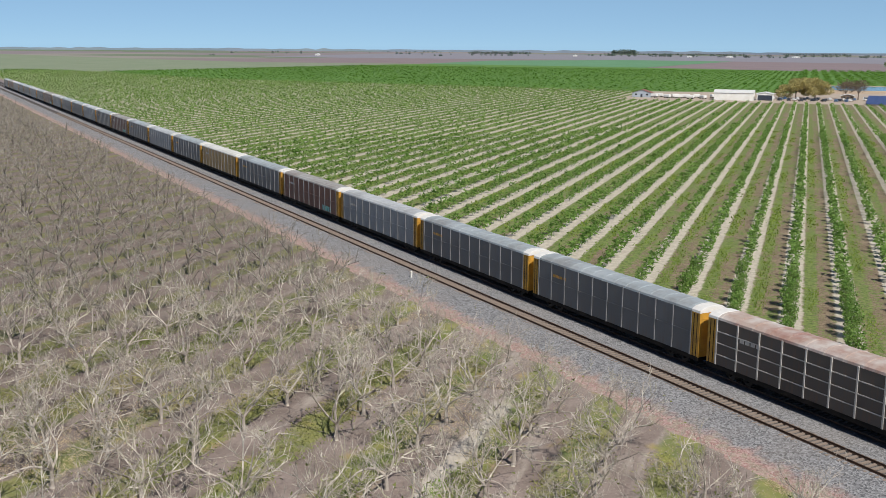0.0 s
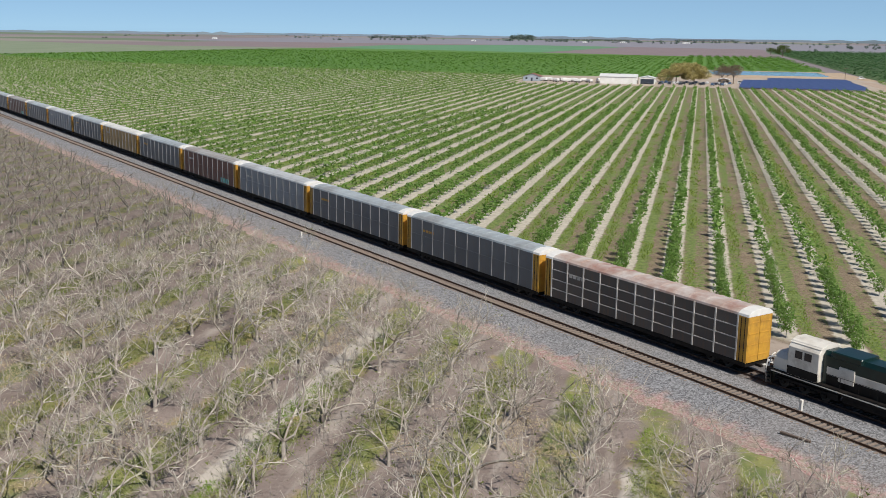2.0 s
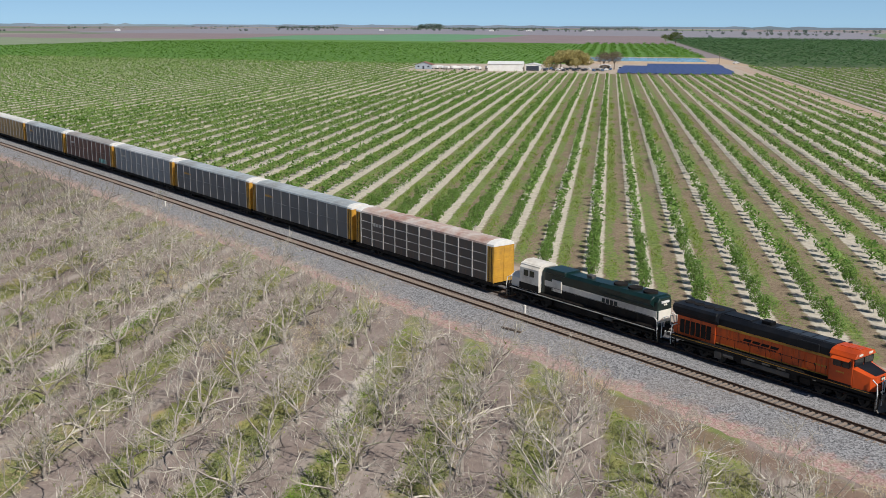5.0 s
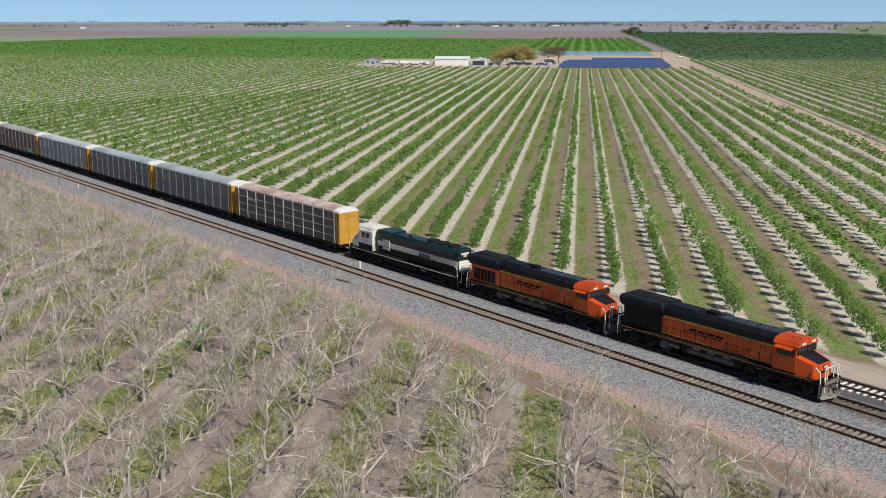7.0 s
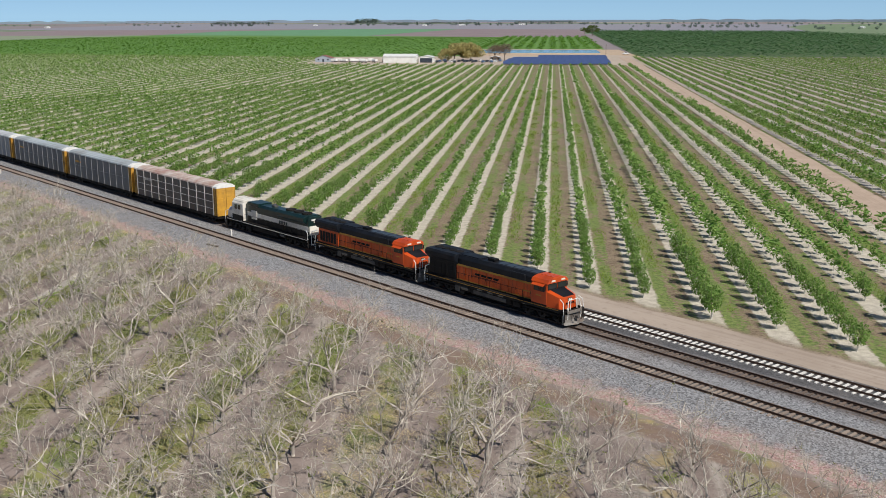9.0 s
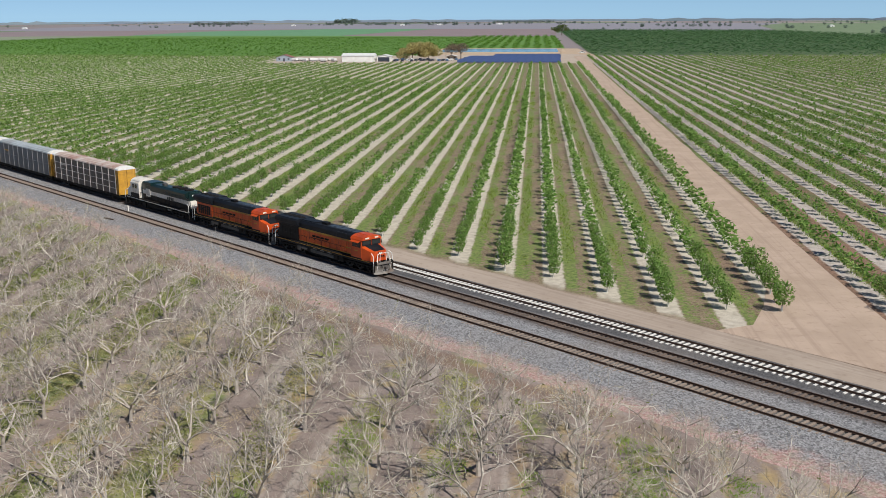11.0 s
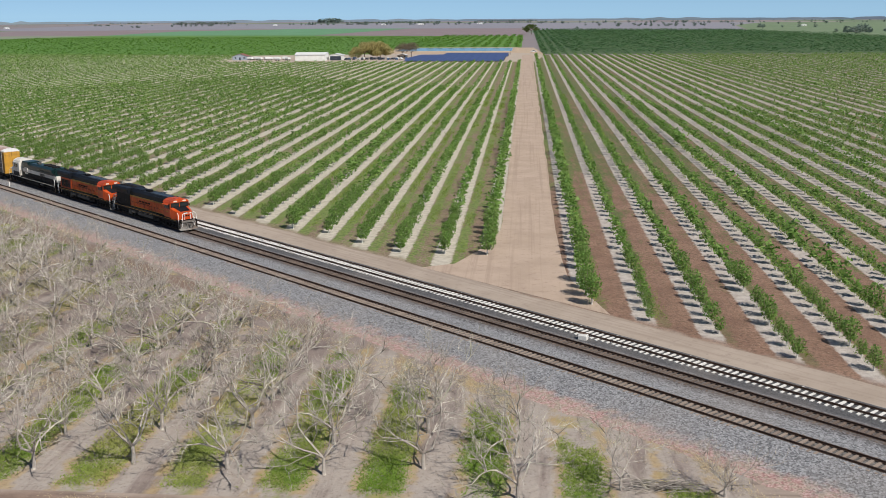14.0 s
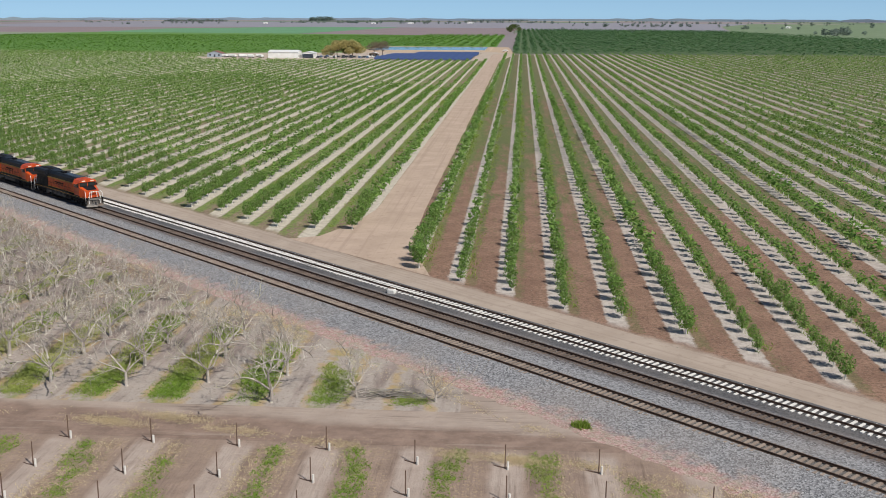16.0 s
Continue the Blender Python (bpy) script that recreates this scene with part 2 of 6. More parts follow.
def mat_field_road():
    """Pale packed dust beside the trees, dark reddish wheel-worn earth further out, with ruts along x."""
    n = Nodes("field_road_dirt")
    x, y, z = n.axis()
    pale = n.mix(n.step(n.noise(0.25, 5), 0.3, 0.7), (0.42, 0.345, 0.295), (0.33, 0.265, 0.222))
    dark = n.mix(n.step(n.noise(0.5, 6, 0.65), 0.3, 0.7), (0.30, 0.215, 0.172), (0.20, 0.14, 0.11))
    wob = n.math("ADD", n.math("ADD", y, n.math("MULTIPLY", n.math("SUBTRACT", x, 100.0), 0.07)), n.math("MULTIPLY", n.math("SUBTRACT", n.noise(0.12, 5), 0.5), 4.5))
    c = n.mix(n.math("SUBTRACT", 1.0, n.step(wob, -125.2, -123.2)), pale, dark)
    rut = n.noise(1.0, 5, 0.65, stretch=(0.07, 1.2, 1))
    c = n.mix(n.math("MULTIPLY", n.math("MULTIPLY", n.step(rut, 0.5, 0.66), n.step(n.noise(0.16, 4), 0.4, 0.62)), 0.6), c, (0.12, 0.083, 0.066))
    c = n.mix(n.math("MULTIPLY", n.step(n.noise(1.0, 5, 0.65, stretch=(0.09, 1.4, 2)), 0.56, 0.7), 0.45), c, (0.40, 0.335, 0.29))
    c = n.mix(n.math("MULTIPLY", n.step(n.noise(5.0, 4, 0.7), 0.6, 0.7), 0.4), c, (0.46, 0.40, 0.33))
    return n.done(c, 0.95, 0.0, n.math("ADD", n.noise(2.5, 6), n.math("MULTIPLY", rut, 1.5)), 0.8, 0.1)


def mat_plot():
    """New planting: pale dust along the sapling rows, darker rutted lanes with dry litter between them."""
    n = Nodes("new_planting_soil")
    x, y, z = n.axis()
    u = n.math("FRACT", n.math("ADD", n.math("DIVIDE", n.math("SUBTRACT", x, 110.2), 6.85), n.math("ADD", 0.5, n.math("MULTIPLY", n.math("SUBTRACT", n.noise(0.3, 4), 0.5), 0.16))))
    v = n.math("ABSOLUTE", n.math("SUBTRACT", u, 0.5))
    pale = n.mix(n.step(n.noise(0.4, 5), 0.3, 0.7), (0.44, 0.365, 0.318), (0.36, 0.29, 0.248))
    dark = n.mix(n.step(n.noise(0.5, 6, 0.65), 0.3, 0.7), (0.32, 0.238, 0.19), (0.24, 0.175, 0.14))
    c = n.mix(n.step(v, 0.12, 0.24), pale, dark)
    rut = n.noise(1.0, 5, 0.65, stretch=(1.5, 0.08, 1))
    c = n.mix(n.math("MULTIPLY", n.math("MULTIPLY", n.step(rut, 0.5, 0.66), n.step(n.noise(0.16, 4), 0.38, 0.6)), 0.55), c, (0.13, 0.09, 0.07))
    litter = n.math("MULTIPLY", n.step(n.noise(4.0, 5, 0.75), 0.5, 0.62), n.math("MULTIPLY", n.step(v, 0.2, 0.3), n.step(n.noise(0.12, 3), 0.42, 0.55)))
    c = n.mix(n.math("MULTIPLY", litter, 0.75), c, (0.43, 0.33, 0.21))
    edge = n.math("ADD", y, n.math("MULTIPLY", n.math("SUBTRACT", n.noise(0.12, 4), 0.5), 2.5))
    c = n.mix(n.math("MULTIPLY", n.step(edge, -130.2, -128.8), 0.8), c, dark)
    return n.done(c, 0.95, 0.0, n.math("ADD", n.noise(2.5, 6), n.math("MULTIPLY", rut, 1.5)), 0.8, 0.1)


def mat_ballast():
    n = Nodes("ballast_stone")
    x, y, z = n.axis()
    vo = n.t.nodes.new("ShaderNodeTexVoronoi")
    vo.inputs["Scale"].default_value = 8.0
    n.t.links.new(n.coord, vo.inputs["Vector"])
    sep = n.t.nodes.new("ShaderNodeSeparateColor")
    n.t.links.new(vo.outputs["Color"], sep.inputs[0])
    cell = sep.outputs[0]
    grey = n.mix(cell, (0.095, 0.097, 0.105), (0.39, 0.395, 0.415))
    red = n.mix(cell, (0.30, 0.145, 0.135), (0.58, 0.41, 0.385))
    red = n.mix(n.step(n.noise(1.4, 6, 0.75), 0.42, 0.58), red, n.mix(cell, (0.27, 0.215, 0.17), (0.47, 0.39, 0.32)))
    wob = n.math("ADD", y, n.math("MULTIPLY", n.math("SUBTRACT", n.noise(0.5, 6, 0.7), 0.5), 6.0))
    c = n.mix(n.math("SUBTRACT", 1.0, n.step(wob, -7.2, -5.0)), grey, red)
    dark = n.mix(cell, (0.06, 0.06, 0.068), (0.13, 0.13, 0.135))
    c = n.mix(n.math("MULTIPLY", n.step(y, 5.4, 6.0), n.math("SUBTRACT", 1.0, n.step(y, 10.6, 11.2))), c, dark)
    rust = n.math("SUBTRACT", 1.0, n.step(n.math("ABSOLUTE", n.math("SUBTRACT", y, 4.03)), 1.0, 2.0))
    c = n.mix(n.math("MULTIPLY", rust, 0.8), c, n.mix(cell, (0.055, 0.042, 0.038), (0.13, 0.10, 0.09)))
    c = n.mix(n.math("MULTIPLY", n.step(n.noise(0.12, 5), 0.42, 0.7), 0.3), c, (0.30, 0.265, 0.24))
    worn = n.math("SUBTRACT", 1.0, n.step(n.math("ABSOLUTE", n.math("ADD", y, 1.16)), 0.72, 0.98))
    c = n.mix(n.math("MULTIPLY", worn, 0.7), c, n.mix(cell, (0.05, 0.042, 0.036), (0.12, 0.10, 0.085)))
    return n.done(c, 0.9, 0.0, vo.outputs["Distance"], 0.7, 0.06)


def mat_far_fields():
    """Open farmland: a patchwork of field-sized blocks with soft mottling, distance haze put into their cool tones."""
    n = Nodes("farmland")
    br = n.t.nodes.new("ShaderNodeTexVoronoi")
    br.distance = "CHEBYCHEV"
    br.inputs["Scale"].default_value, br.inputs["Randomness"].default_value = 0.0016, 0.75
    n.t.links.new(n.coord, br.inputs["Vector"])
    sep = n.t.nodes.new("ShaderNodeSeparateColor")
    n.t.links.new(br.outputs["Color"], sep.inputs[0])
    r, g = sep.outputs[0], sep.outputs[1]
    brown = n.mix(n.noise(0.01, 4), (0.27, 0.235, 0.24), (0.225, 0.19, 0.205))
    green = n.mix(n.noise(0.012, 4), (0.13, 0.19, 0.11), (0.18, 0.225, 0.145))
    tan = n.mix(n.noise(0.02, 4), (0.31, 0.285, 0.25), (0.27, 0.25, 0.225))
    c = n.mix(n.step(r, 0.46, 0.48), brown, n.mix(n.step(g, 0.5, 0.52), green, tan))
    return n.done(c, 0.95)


def mat_crop(name, a, b, gap=None):
    n = Nodes(name)
    c = n.mix(n.step(n.noise(0.02, 5), 0.3, 0.7), a, b)
    c = n.mix(n.math("MULTIPLY", n.noise(0.4, 4), 0.4), c, b)
    return n.done(c, 0.9, 0.0, n.noise(0.5, 5), 0.7, 0.4)


def mat_bark(name="pale_bark", k=1.0):
    """Grey bark: each limb its own tone, sunlit highlights painted as pale patches, and a greenish lichen film."""
    n = Nodes(name)
    c = n.mix(n.random(), (0.39 * k, 0.35 * k, 0.312 * k), (0.30 * k, 0.268 * k, 0.24 * k))
    c = n.mix(n.math("MULTIPLY", n.step(n.island(), 0.45, 1.0), 0.7), c, (0.17 * k, 0.135 * k, 0.115 * k))
    c = n.mix(n.math("MULTIPLY", n.step(n.noise(1.1, 4), 0.47, 0.64), 0.7), c, (0.62 * k, 0.58 * k, 0.51 * k))
    c = n.mix(n.math("MULTIPLY", n.step(n.noise(0.45, 3), 0.5, 0.66), 0.6), c, (0.34 * k, 0.335 * k, 0.21 * k))
    return n.done(c, 0.85, 0.0, n.noise(14.0, 4), 0.4, 0.02)


def mat_water():
    n = Nodes("pond_water")
    return n.done(n.mix(n.noise(0.05, 3), (0.06, 0.15, 0.20), (0.10, 0.22, 0.26)), 0.12, 0.0, n.noise(0.8, 3), 0.15, 0.05)


M_SOIL, M_BARE, M_BALLAST = mat_orchard_soil(), mat_bare_soil(), mat_ballast()
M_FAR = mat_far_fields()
M_ROAD = mat_dirt("track_side_dirt", (0.44, 0.365, 0.305), (0.375, 0.305, 0.25), (0.30, 0.24, 0.195), (0.025, 1.3, 1), True)
M_FARM_ROAD = mat_dirt("farm_road_dirt", (0.51, 0.395, 0.315), (0.43, 0.33, 0.258), (0.36, 0.268, 0.208), (1.3, 0.012, 1))
M_CROSS = mat_field_road()
M_PLOT = mat_plot()
M_YARD = mat_dirt("yard_dirt", (0.50, 0.43, 0.36), (0.43, 0.35, 0.28), (0.36, 0.29, 0.23))
M_BANK = mat_dirt("pond_bank_soil", (0.52, 0.40, 0.29), (0.45, 0.34, 0.24), (0.38, 0.29, 0.21))
M_PLUM = mat_crop("ploughed_plum_soil", (0.225, 0.175, 0.19), (0.265, 0.21, 0.22))
# far soil shifted towards blue-grey: the haze before it is in the colour
M_PLUM_PALE = mat_crop("haze_tinted_soil", (0.235, 0.235, 0.28), (0.27, 0.265, 0.305))
M_MINT = mat_crop("young_bluish_crop", (0.11, 0.26, 0.135), (0.14, 0.30, 0.165))
M_PASTURE = mat_crop("hedged_pasture_grass", (0.13, 0.20, 0.10), (0.19, 0.25, 0.15))
M_SAGE = mat_crop("grey_green_grass", (0.20, 0.26, 0.16), (0.25, 0.29, 0.20))
M_LUSH = mat_crop("lush_green_crop", (0.095, 0.215, 0.035), (0.125, 0.255, 0.05))
M_DARKCROP = mat_crop("dark_orchard_floor", (0.07, 0.12, 0.05), (0.095, 0.15, 0.06))
M_LEAF = foliage("young_leaves", (0.10, 0.225, 0.034), (0.31, 0.45, 0.13), (0.17, 0.30, 0.066))
M_LUSH_LEAF = foliage("lush_leaves", (0.12, 0.25, 0.035), (0.145, 0.28, 0.05), (0.13, 0.265, 0.042))
M_BAND = foliage("row_weeds", (0.17, 0.27, 0.035), (0.33, 0.42, 0.085), (0.25, 0.35, 0.07))
M_DARK_LEAF = foliage("dark_leaves", (0.07, 0.155, 0.06), (0.088, 0.18, 0.072), (0.08, 0.168, 0.066))
M_BUD = foliage("budding_leaves", (0.17, 0.20, 0.06), (0.26, 0.28, 0.10), (0.21, 0.23, 0.08))
M_OLIVE = foliage("olive_weeds", (0.21, 0.255, 0.085), (0.34, 0.37, 0.14), (0.46, 0.40, 0.20))
M_GRASS = foliage("weeds", (0.15, 0.29, 0.035), (0.30, 0.42, 0.075), (0.50, 0.48, 0.18))
M_BARK = mat_bark("pale_bark", 1.18)
M_BARK_BROWN = mat_bark("brown_twig_bark", 0.70)
M_TRUNK = plain("young_bark", (0.20, 0.15, 0.11), (0.28, 0.22, 0.17), 4.0, 0.85)
M_GUARD = plain("white_trunk_guard", (0.72, 0.70, 0.66), (0.60, 0.57, 0.52), 5.0, 0.7)
M_WATER = mat_water()


# ---- mesh tools ----
TRACK_TURN = -42.92                      # the line's direction of travel, turned from +x
TM = pose(0, 0, 0, 0, 0, TRACK_TURN)
DX, DY = math.cos(radians(TRACK_TURN)), math.sin(radians(TRACK_TURN))


def world_of(s, n):
    """From metres along the line and metres to its far side to x, y."""
    return s * DX - n * DY, s * DY + n * DX


def line_of(x, y):
    return x * DX + y * DY, -x * DY + y * DX


class Mesh:
    """Collects vertices and faces for one mesh."""

    def __init__(self):
        self.v, self.f = [], []

    def add(self, verts, faces):
        k = len(self.v)
        self.v.extend(verts)
        self.f.extend(tuple(i + k for i in f) for f in faces)
        return self

    def box(self, x0, x1, y0, y1, z0, z1, c=0.0):
        """A box; c: width of its chamfered edges."""
        if c <= 0:
            v = [(x, y, z) for x in (x0, x1) for y in (y0, y1) for z in (z0, z1)]
            return self.add(v, [(0, 1, 3, 2), (4, 6, 7, 5), (0, 4, 5, 1), (2, 3, 7, 6), (0, 2, 6, 4), (1, 5, 7, 3)])
        oct_yz = [(y0 + c, z0), (y1 - c, z0), (y1, z0 + c), (y1, z1 - c), (y1 - c, z1), (y0 + c, z1), (y0, z1 - c), (y0, z0 + c)]
        return self.prism(oct_yz, x0, x1, c)

    def prism(self, prof, x0, x1, c=0.0):
        """A closed profile of (y, z), counter-clockwise seen from +x, drawn out along x; c: chamfer of its ends."""
        m = len(prof)
        cy, cz = sum(p[0] for p in prof) / m, sum(p[1] for p in prof) / m
        rings = []
        ends = [(x0, c), (x0 + c, 0), (x1 - c, 0), (x1, c)] if c > 0 else [(x0, 0), (x1, 0)]
        for x, inset in ends:
            for y, z in prof:
                far = math.hypot(y - cy, z - cz) or 1
                rings.append((x, y - (y - cy) / far * inset, z - (z - cz) / far * inset))
        f = []
        for k in range(len(ends) - 1):
            f += [(k * m + i, k * m + (i + 1) % m, (k + 1) * m + (i + 1) % m, (k + 1) * m + i) for i in range(m)]
        f += [tuple(range(m - 1, -1, -1)), tuple(range((len(ends) - 1) * m, len(ends) * m))]
        return self.add(rings, f)

    def tube(self, pts, radii, sides=6, caps=True):
        """A tapered tube through points."""
        rings = []
        for i, p in enumerate(pts):
            a = Vector(pts[min(i + 1, len(pts) - 1)]) - Vector(pts[max(i - 1, 0)])
            a.normalize()
            side = a.cross(Vector((0, 0, 1)) if abs(a.z) < 0.9 else Vector((1, 0, 0))).normalized()
            up = side.cross(a)
            r = radii[i] if isinstance(radii, (list, tuple)) else radii
            for k in range(sides):
                q = 2 * math.pi * k / sides
                rings.append(tuple(Vector(p) + side * (r * math.cos(q)) + up * (r * math.sin(q))))
        f = [(i * sides + k, i * sides + (k + 1) % sides, (i + 1) * sides + (k + 1) % sides, (i + 1) * sides + k)
             for i in range(len(pts) - 1) for k in range(sides)]
        if caps:
            f += [tuple(range(sides - 1, -1, -1)), tuple(range((len(pts) - 1) * sides, len(pts) * sides))]
        return self.add(rings, f)

    def grid(self, xs, ys, height):
        v = [(x, y, height(x, y)) for x in xs for y in ys]
        m = len(ys)
        return self.add(v, [(i * m + j, (i + 1) * m + j, (i + 1) * m + j + 1, i * m + j + 1) for i in range(len(xs) - 1) for j in range(m - 1)])

    def data(self, name, mat, smooth=False):
        me = bpy.data.meshes.new(name)
        me.from_pydata(self.v, [], self.f)
        if smooth:
            me.polygons.foreach_set("use_smooth", [True] * len(me.polygons))
        me.materials.append(mat)
        me.update()
        return me


def arrays_mesh(name, verts, sides, mat):
    """A mesh of separate faces of the same number of sides from an array of vertices."""
    verts = np.asarray(verts, np.float32).reshape(-1, 3)
    count = len(verts) // sides
    me = bpy.data.meshes.new(name)
    me.vertices.add(len(verts))
    me.vertices.foreach_set("co", verts.ravel())
    me.loops.add(len(verts))
    me.loops.foreach_set("vertex_index", np.arange(len(verts), dtype=np.int32))
    me.polygons.add(count)
    me.polygons.foreach_set("loop_start", np.arange(0, len(verts), sides, dtype=np.int32))
    me.polygons.foreach_set("loop_total", np.full(count, sides, np.int32))
    me.materials.append(mat)
    me.update()
    me.validate()
    return me


def part(name, mesh, mat=None, parent=None, label="", m=None, smooth=False):
    ob = new(name, mesh.data(name, mat, smooth) if isinstance(mesh, Mesh) else mesh)
    if parent is not None:
        ob.parent = parent
    if m is not None:
        ob.matrix_local = m
    if label:
        ob["label"] = label
    return ob


def structure(name, mesh, mat, label, category, m=None, kind="structure"):
    ob = part(name, mesh, mat, None, m=m)
    return tagged(ob, label, category, kind=kind)


def thing(name, label, category, group="", m=None):
    ob = new(name)
    ob.empty_display_size = 0.2
    if m is not None:
        ob.matrix_world = m
    return tagged(ob, label, category, group)


# ---- the land ----
FRINGE = 18.5                            # where the young orchard begins, metres from the post line
BARE_EDGE = -7.2
YARD_Y0, YARD_Y1 = 534.0, 655.0


def poly(pts, z):
    m = Mesh()
    m.add([(x, y, z) for x, y in pts], [tuple(range(len(pts)))])
    return m


def strip_n(s0, s1, n0, n1, z, wob=0.5, step=6.0, seed=0.0):
    """A strip along the line with uneven edges."""
    m = Mesh()
    k = int((s1 - s0) / step)
    ring = []
    for i in range(k + 1):
        s = s0 + (s1 - s0) * i / k
        a = n0 + wob * noise.noise((s * 0.08, seed, 1.3))
        b = n1 + wob * noise.noise((s * 0.08, seed, 7.1))
        ring += [(*world_of(s, a), z), (*world_of(s, b), z)]
    m.add(ring, [(2 * i, 2 * i + 2, 2 * i + 3, 2 * i + 1) for i in range(k)])
    return m


R = 4900.0
disc = Mesh()
disc.add([(R * math.cos(a * math.pi / 32), 300 + R * math.sin(a * math.pi / 32), -0.06) for a in range(64)], [tuple(range(64))])
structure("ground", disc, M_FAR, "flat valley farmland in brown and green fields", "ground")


def y_on(x, n):
    """The y at which a row at x meets the line n."""
    return (n + x * DY) / DX


edge = 15.7
structure("orchard_floor", poly([(-830, y_on(-830, edge)), (540, y_on(540, edge)), (1000, y_on(1000, edge) + 300), (1000, 655), (103, 655), (103, YARD_Y0), (-122, YARD_Y0), (-122, 655), (-500, 722), (-669, 814), (-735, 880), (-860, 800)], 0.0),
          M_SOIL, "brown orchard soil with pale sprayed strips and green weeds", "orchard floor")
structure("dormant_orchard_floor", poly([(-560, y_on(-560, BARE_EDGE)), (113, y_on(113, BARE_EDGE)), (113, -121.5), (-560, -121.5)], 0.0),
          M_BARE, "grey-brown orchard soil with green weeds and straw", "orchard floor")
ROAD_END = [(125.5, -128.6), (131.0, y_on(131.0, -3.0)), (113, y_on(113, -3.0))]
structure("field_road", poly([(-560, -128.6), *ROAD_END, (113, -121.5), (-560, -121.5)], 0.004),
          M_CROSS, "compacted brown dirt field road with tyre ruts", "dirt road")
structure("new_planting_floor", poly([(-560, -330), (350, -330), (131.0, y_on(131.0, -3.0)), (125.5, -128.6), (-560, -128.6)], 0.0),
          M_PLOT, "bare brown soil of a newly staked planting", "orchard floor")
structure("track_side_road", strip_n(-760, 330, 10.8, 16.0, 0.02, 0.8, seed=3.0), M_ROAD, "pale sandy dirt road along the railway", "dirt road")
farm = Mesh()
ring = [(84.0, y_on(84.0, 16.0), 0.024), (106.5, y_on(106.5, 16.5), 0.024)]
for i in range(100):
    y = -54 + 709 * i / 99
    flare = max(0.0, 1 - (y + 54) / 24) ** 1.8 * 2.5
    ring += [(93.6 - flare * 2.2 + 0.4 * noise.noise((y * 0.06, 2.0, 0)), y, 0.024), (101.8 + 0.25 * flare + 0.4 * noise.noise((y * 0.06, 9.0, 0)), y - flare * 2.4, 0.024)]
farm.add(ring, [(2 * i, 2 * i + 1, 2 * i + 3, 2 * i + 2) for i in range(100)])
structure("farm_road", farm, M_FARM_ROAD, "straight sandy farm road between orchard rows", "dirt road")
structure("yard_floor", poly([(-122, YARD_Y0), (103, YARD_Y0), (112, 655), (95, 700), (-122, 655)], 0.012), M_YARD, "pale packed dirt of a farm yard", "yard")
structure("lush_field", poly([(-122, 655), (-24, 662), (-24, 838), (92, 838), (92, 1400), (-20, 1400), (-245, 1490), (-430, 1530), (-620, 1555), (-735, 882), (-669, 816), (-500, 724)], 0.0), M_LUSH, "bright green dense crop field", "field")
structure("dark_orchard_floor", poly([(109, 668), (1000, 668), (577, 1150), (480, 1850), (130, 1980), (109, 1980)], 0.0), M_DARKCROP, "shaded floor of a dark green orchard", "orchard floor")
structure("pond_bank", poly([(-24, 655), (112, 655), (104, 838), (-24, 838)], 0.004), M_BANK, "tan bare soil round an irrigation pond", "bank")
structure("ploughed_field", poly([(-245, 1494), (-20, 1404), (92, 1404), (112, 2230), (-172, 2300)], 0.006), M_PLUM, "purplish brown ploughed field", "field")
structure("young_crop_field", poly([(-620, 1559), (-430, 1534), (-249, 1496), (-176, 2300), (-420, 2350), (-640, 2000)], 0.006), M_MINT, "pale bluish green young crop field", "field")
structure("fallow_strip", poly([(-900, 1500), (-624, 1559), (-644, 2000), (-424, 2354), (-900, 2200), (-1300, 1700)], 0.006), M_PLUM, "brown fallow strip beside the young crop", "field")
structure("grey_green_field", poly([(-2400, 1560), (-1000, 700), (-862, 802), (-738, 884), (-622, 1555), (-904, 1498), (-1304, 1700), (-2300, 2300)], 0.006), M_SAGE, "grey green grass field", "field")
structure("mauve_field", poly([(-1300, 2210), (-900, 2204), (-420, 2358), (-170, 2306), (116, 2236), (125, 1984), (484, 1854), (520, 1900), (650, 2700), (900, 3500), (60, 3900), (-1500, 3900)], 0.005), M_PLUM_PALE, "bare brown field, paled to mauve with haze colour", "field")
structure("hedged_pasture", poly([(486, 1850), (581, 1150), (1010, 670), (1600, 900), (3000, 3300), (905, 3500), (655, 2700), (524, 1900)], 0.005), M_PASTURE, "green pasture broken by hedges", "field")


def bed_height(n):
    pts = [(-9.2, -0.05), (-6.4, 0.12), (-3.4, 0.54), (-2.6, 0.66), (-2.05, 0.70), (-1.92, 0.60), (-0.40, 0.60), (-0.27, 0.70), (0.3, 0.66), (0.8, 0.54), (2.2, 0.52), (2.6, 0.66), (3.14, 0.70), (3.27, 0.60), (4.79, 0.60), (4.92, 0.70), (5.5, 0.66), (6.2, 0.55), (6.8, 0.61), (7.4, 0.61), (7.68, 0.60), (8.86, 0.60), (9.15, 0.64), (9.4, 0.70), (9.8, 0.68), (11.6, -0.02)]
    for (a, za), (b, zb) in zip(pts, pts[1:]):
        if a <= n <= b:
            return za + (zb - za) * (n - a) / (b - a)
    return -0.02


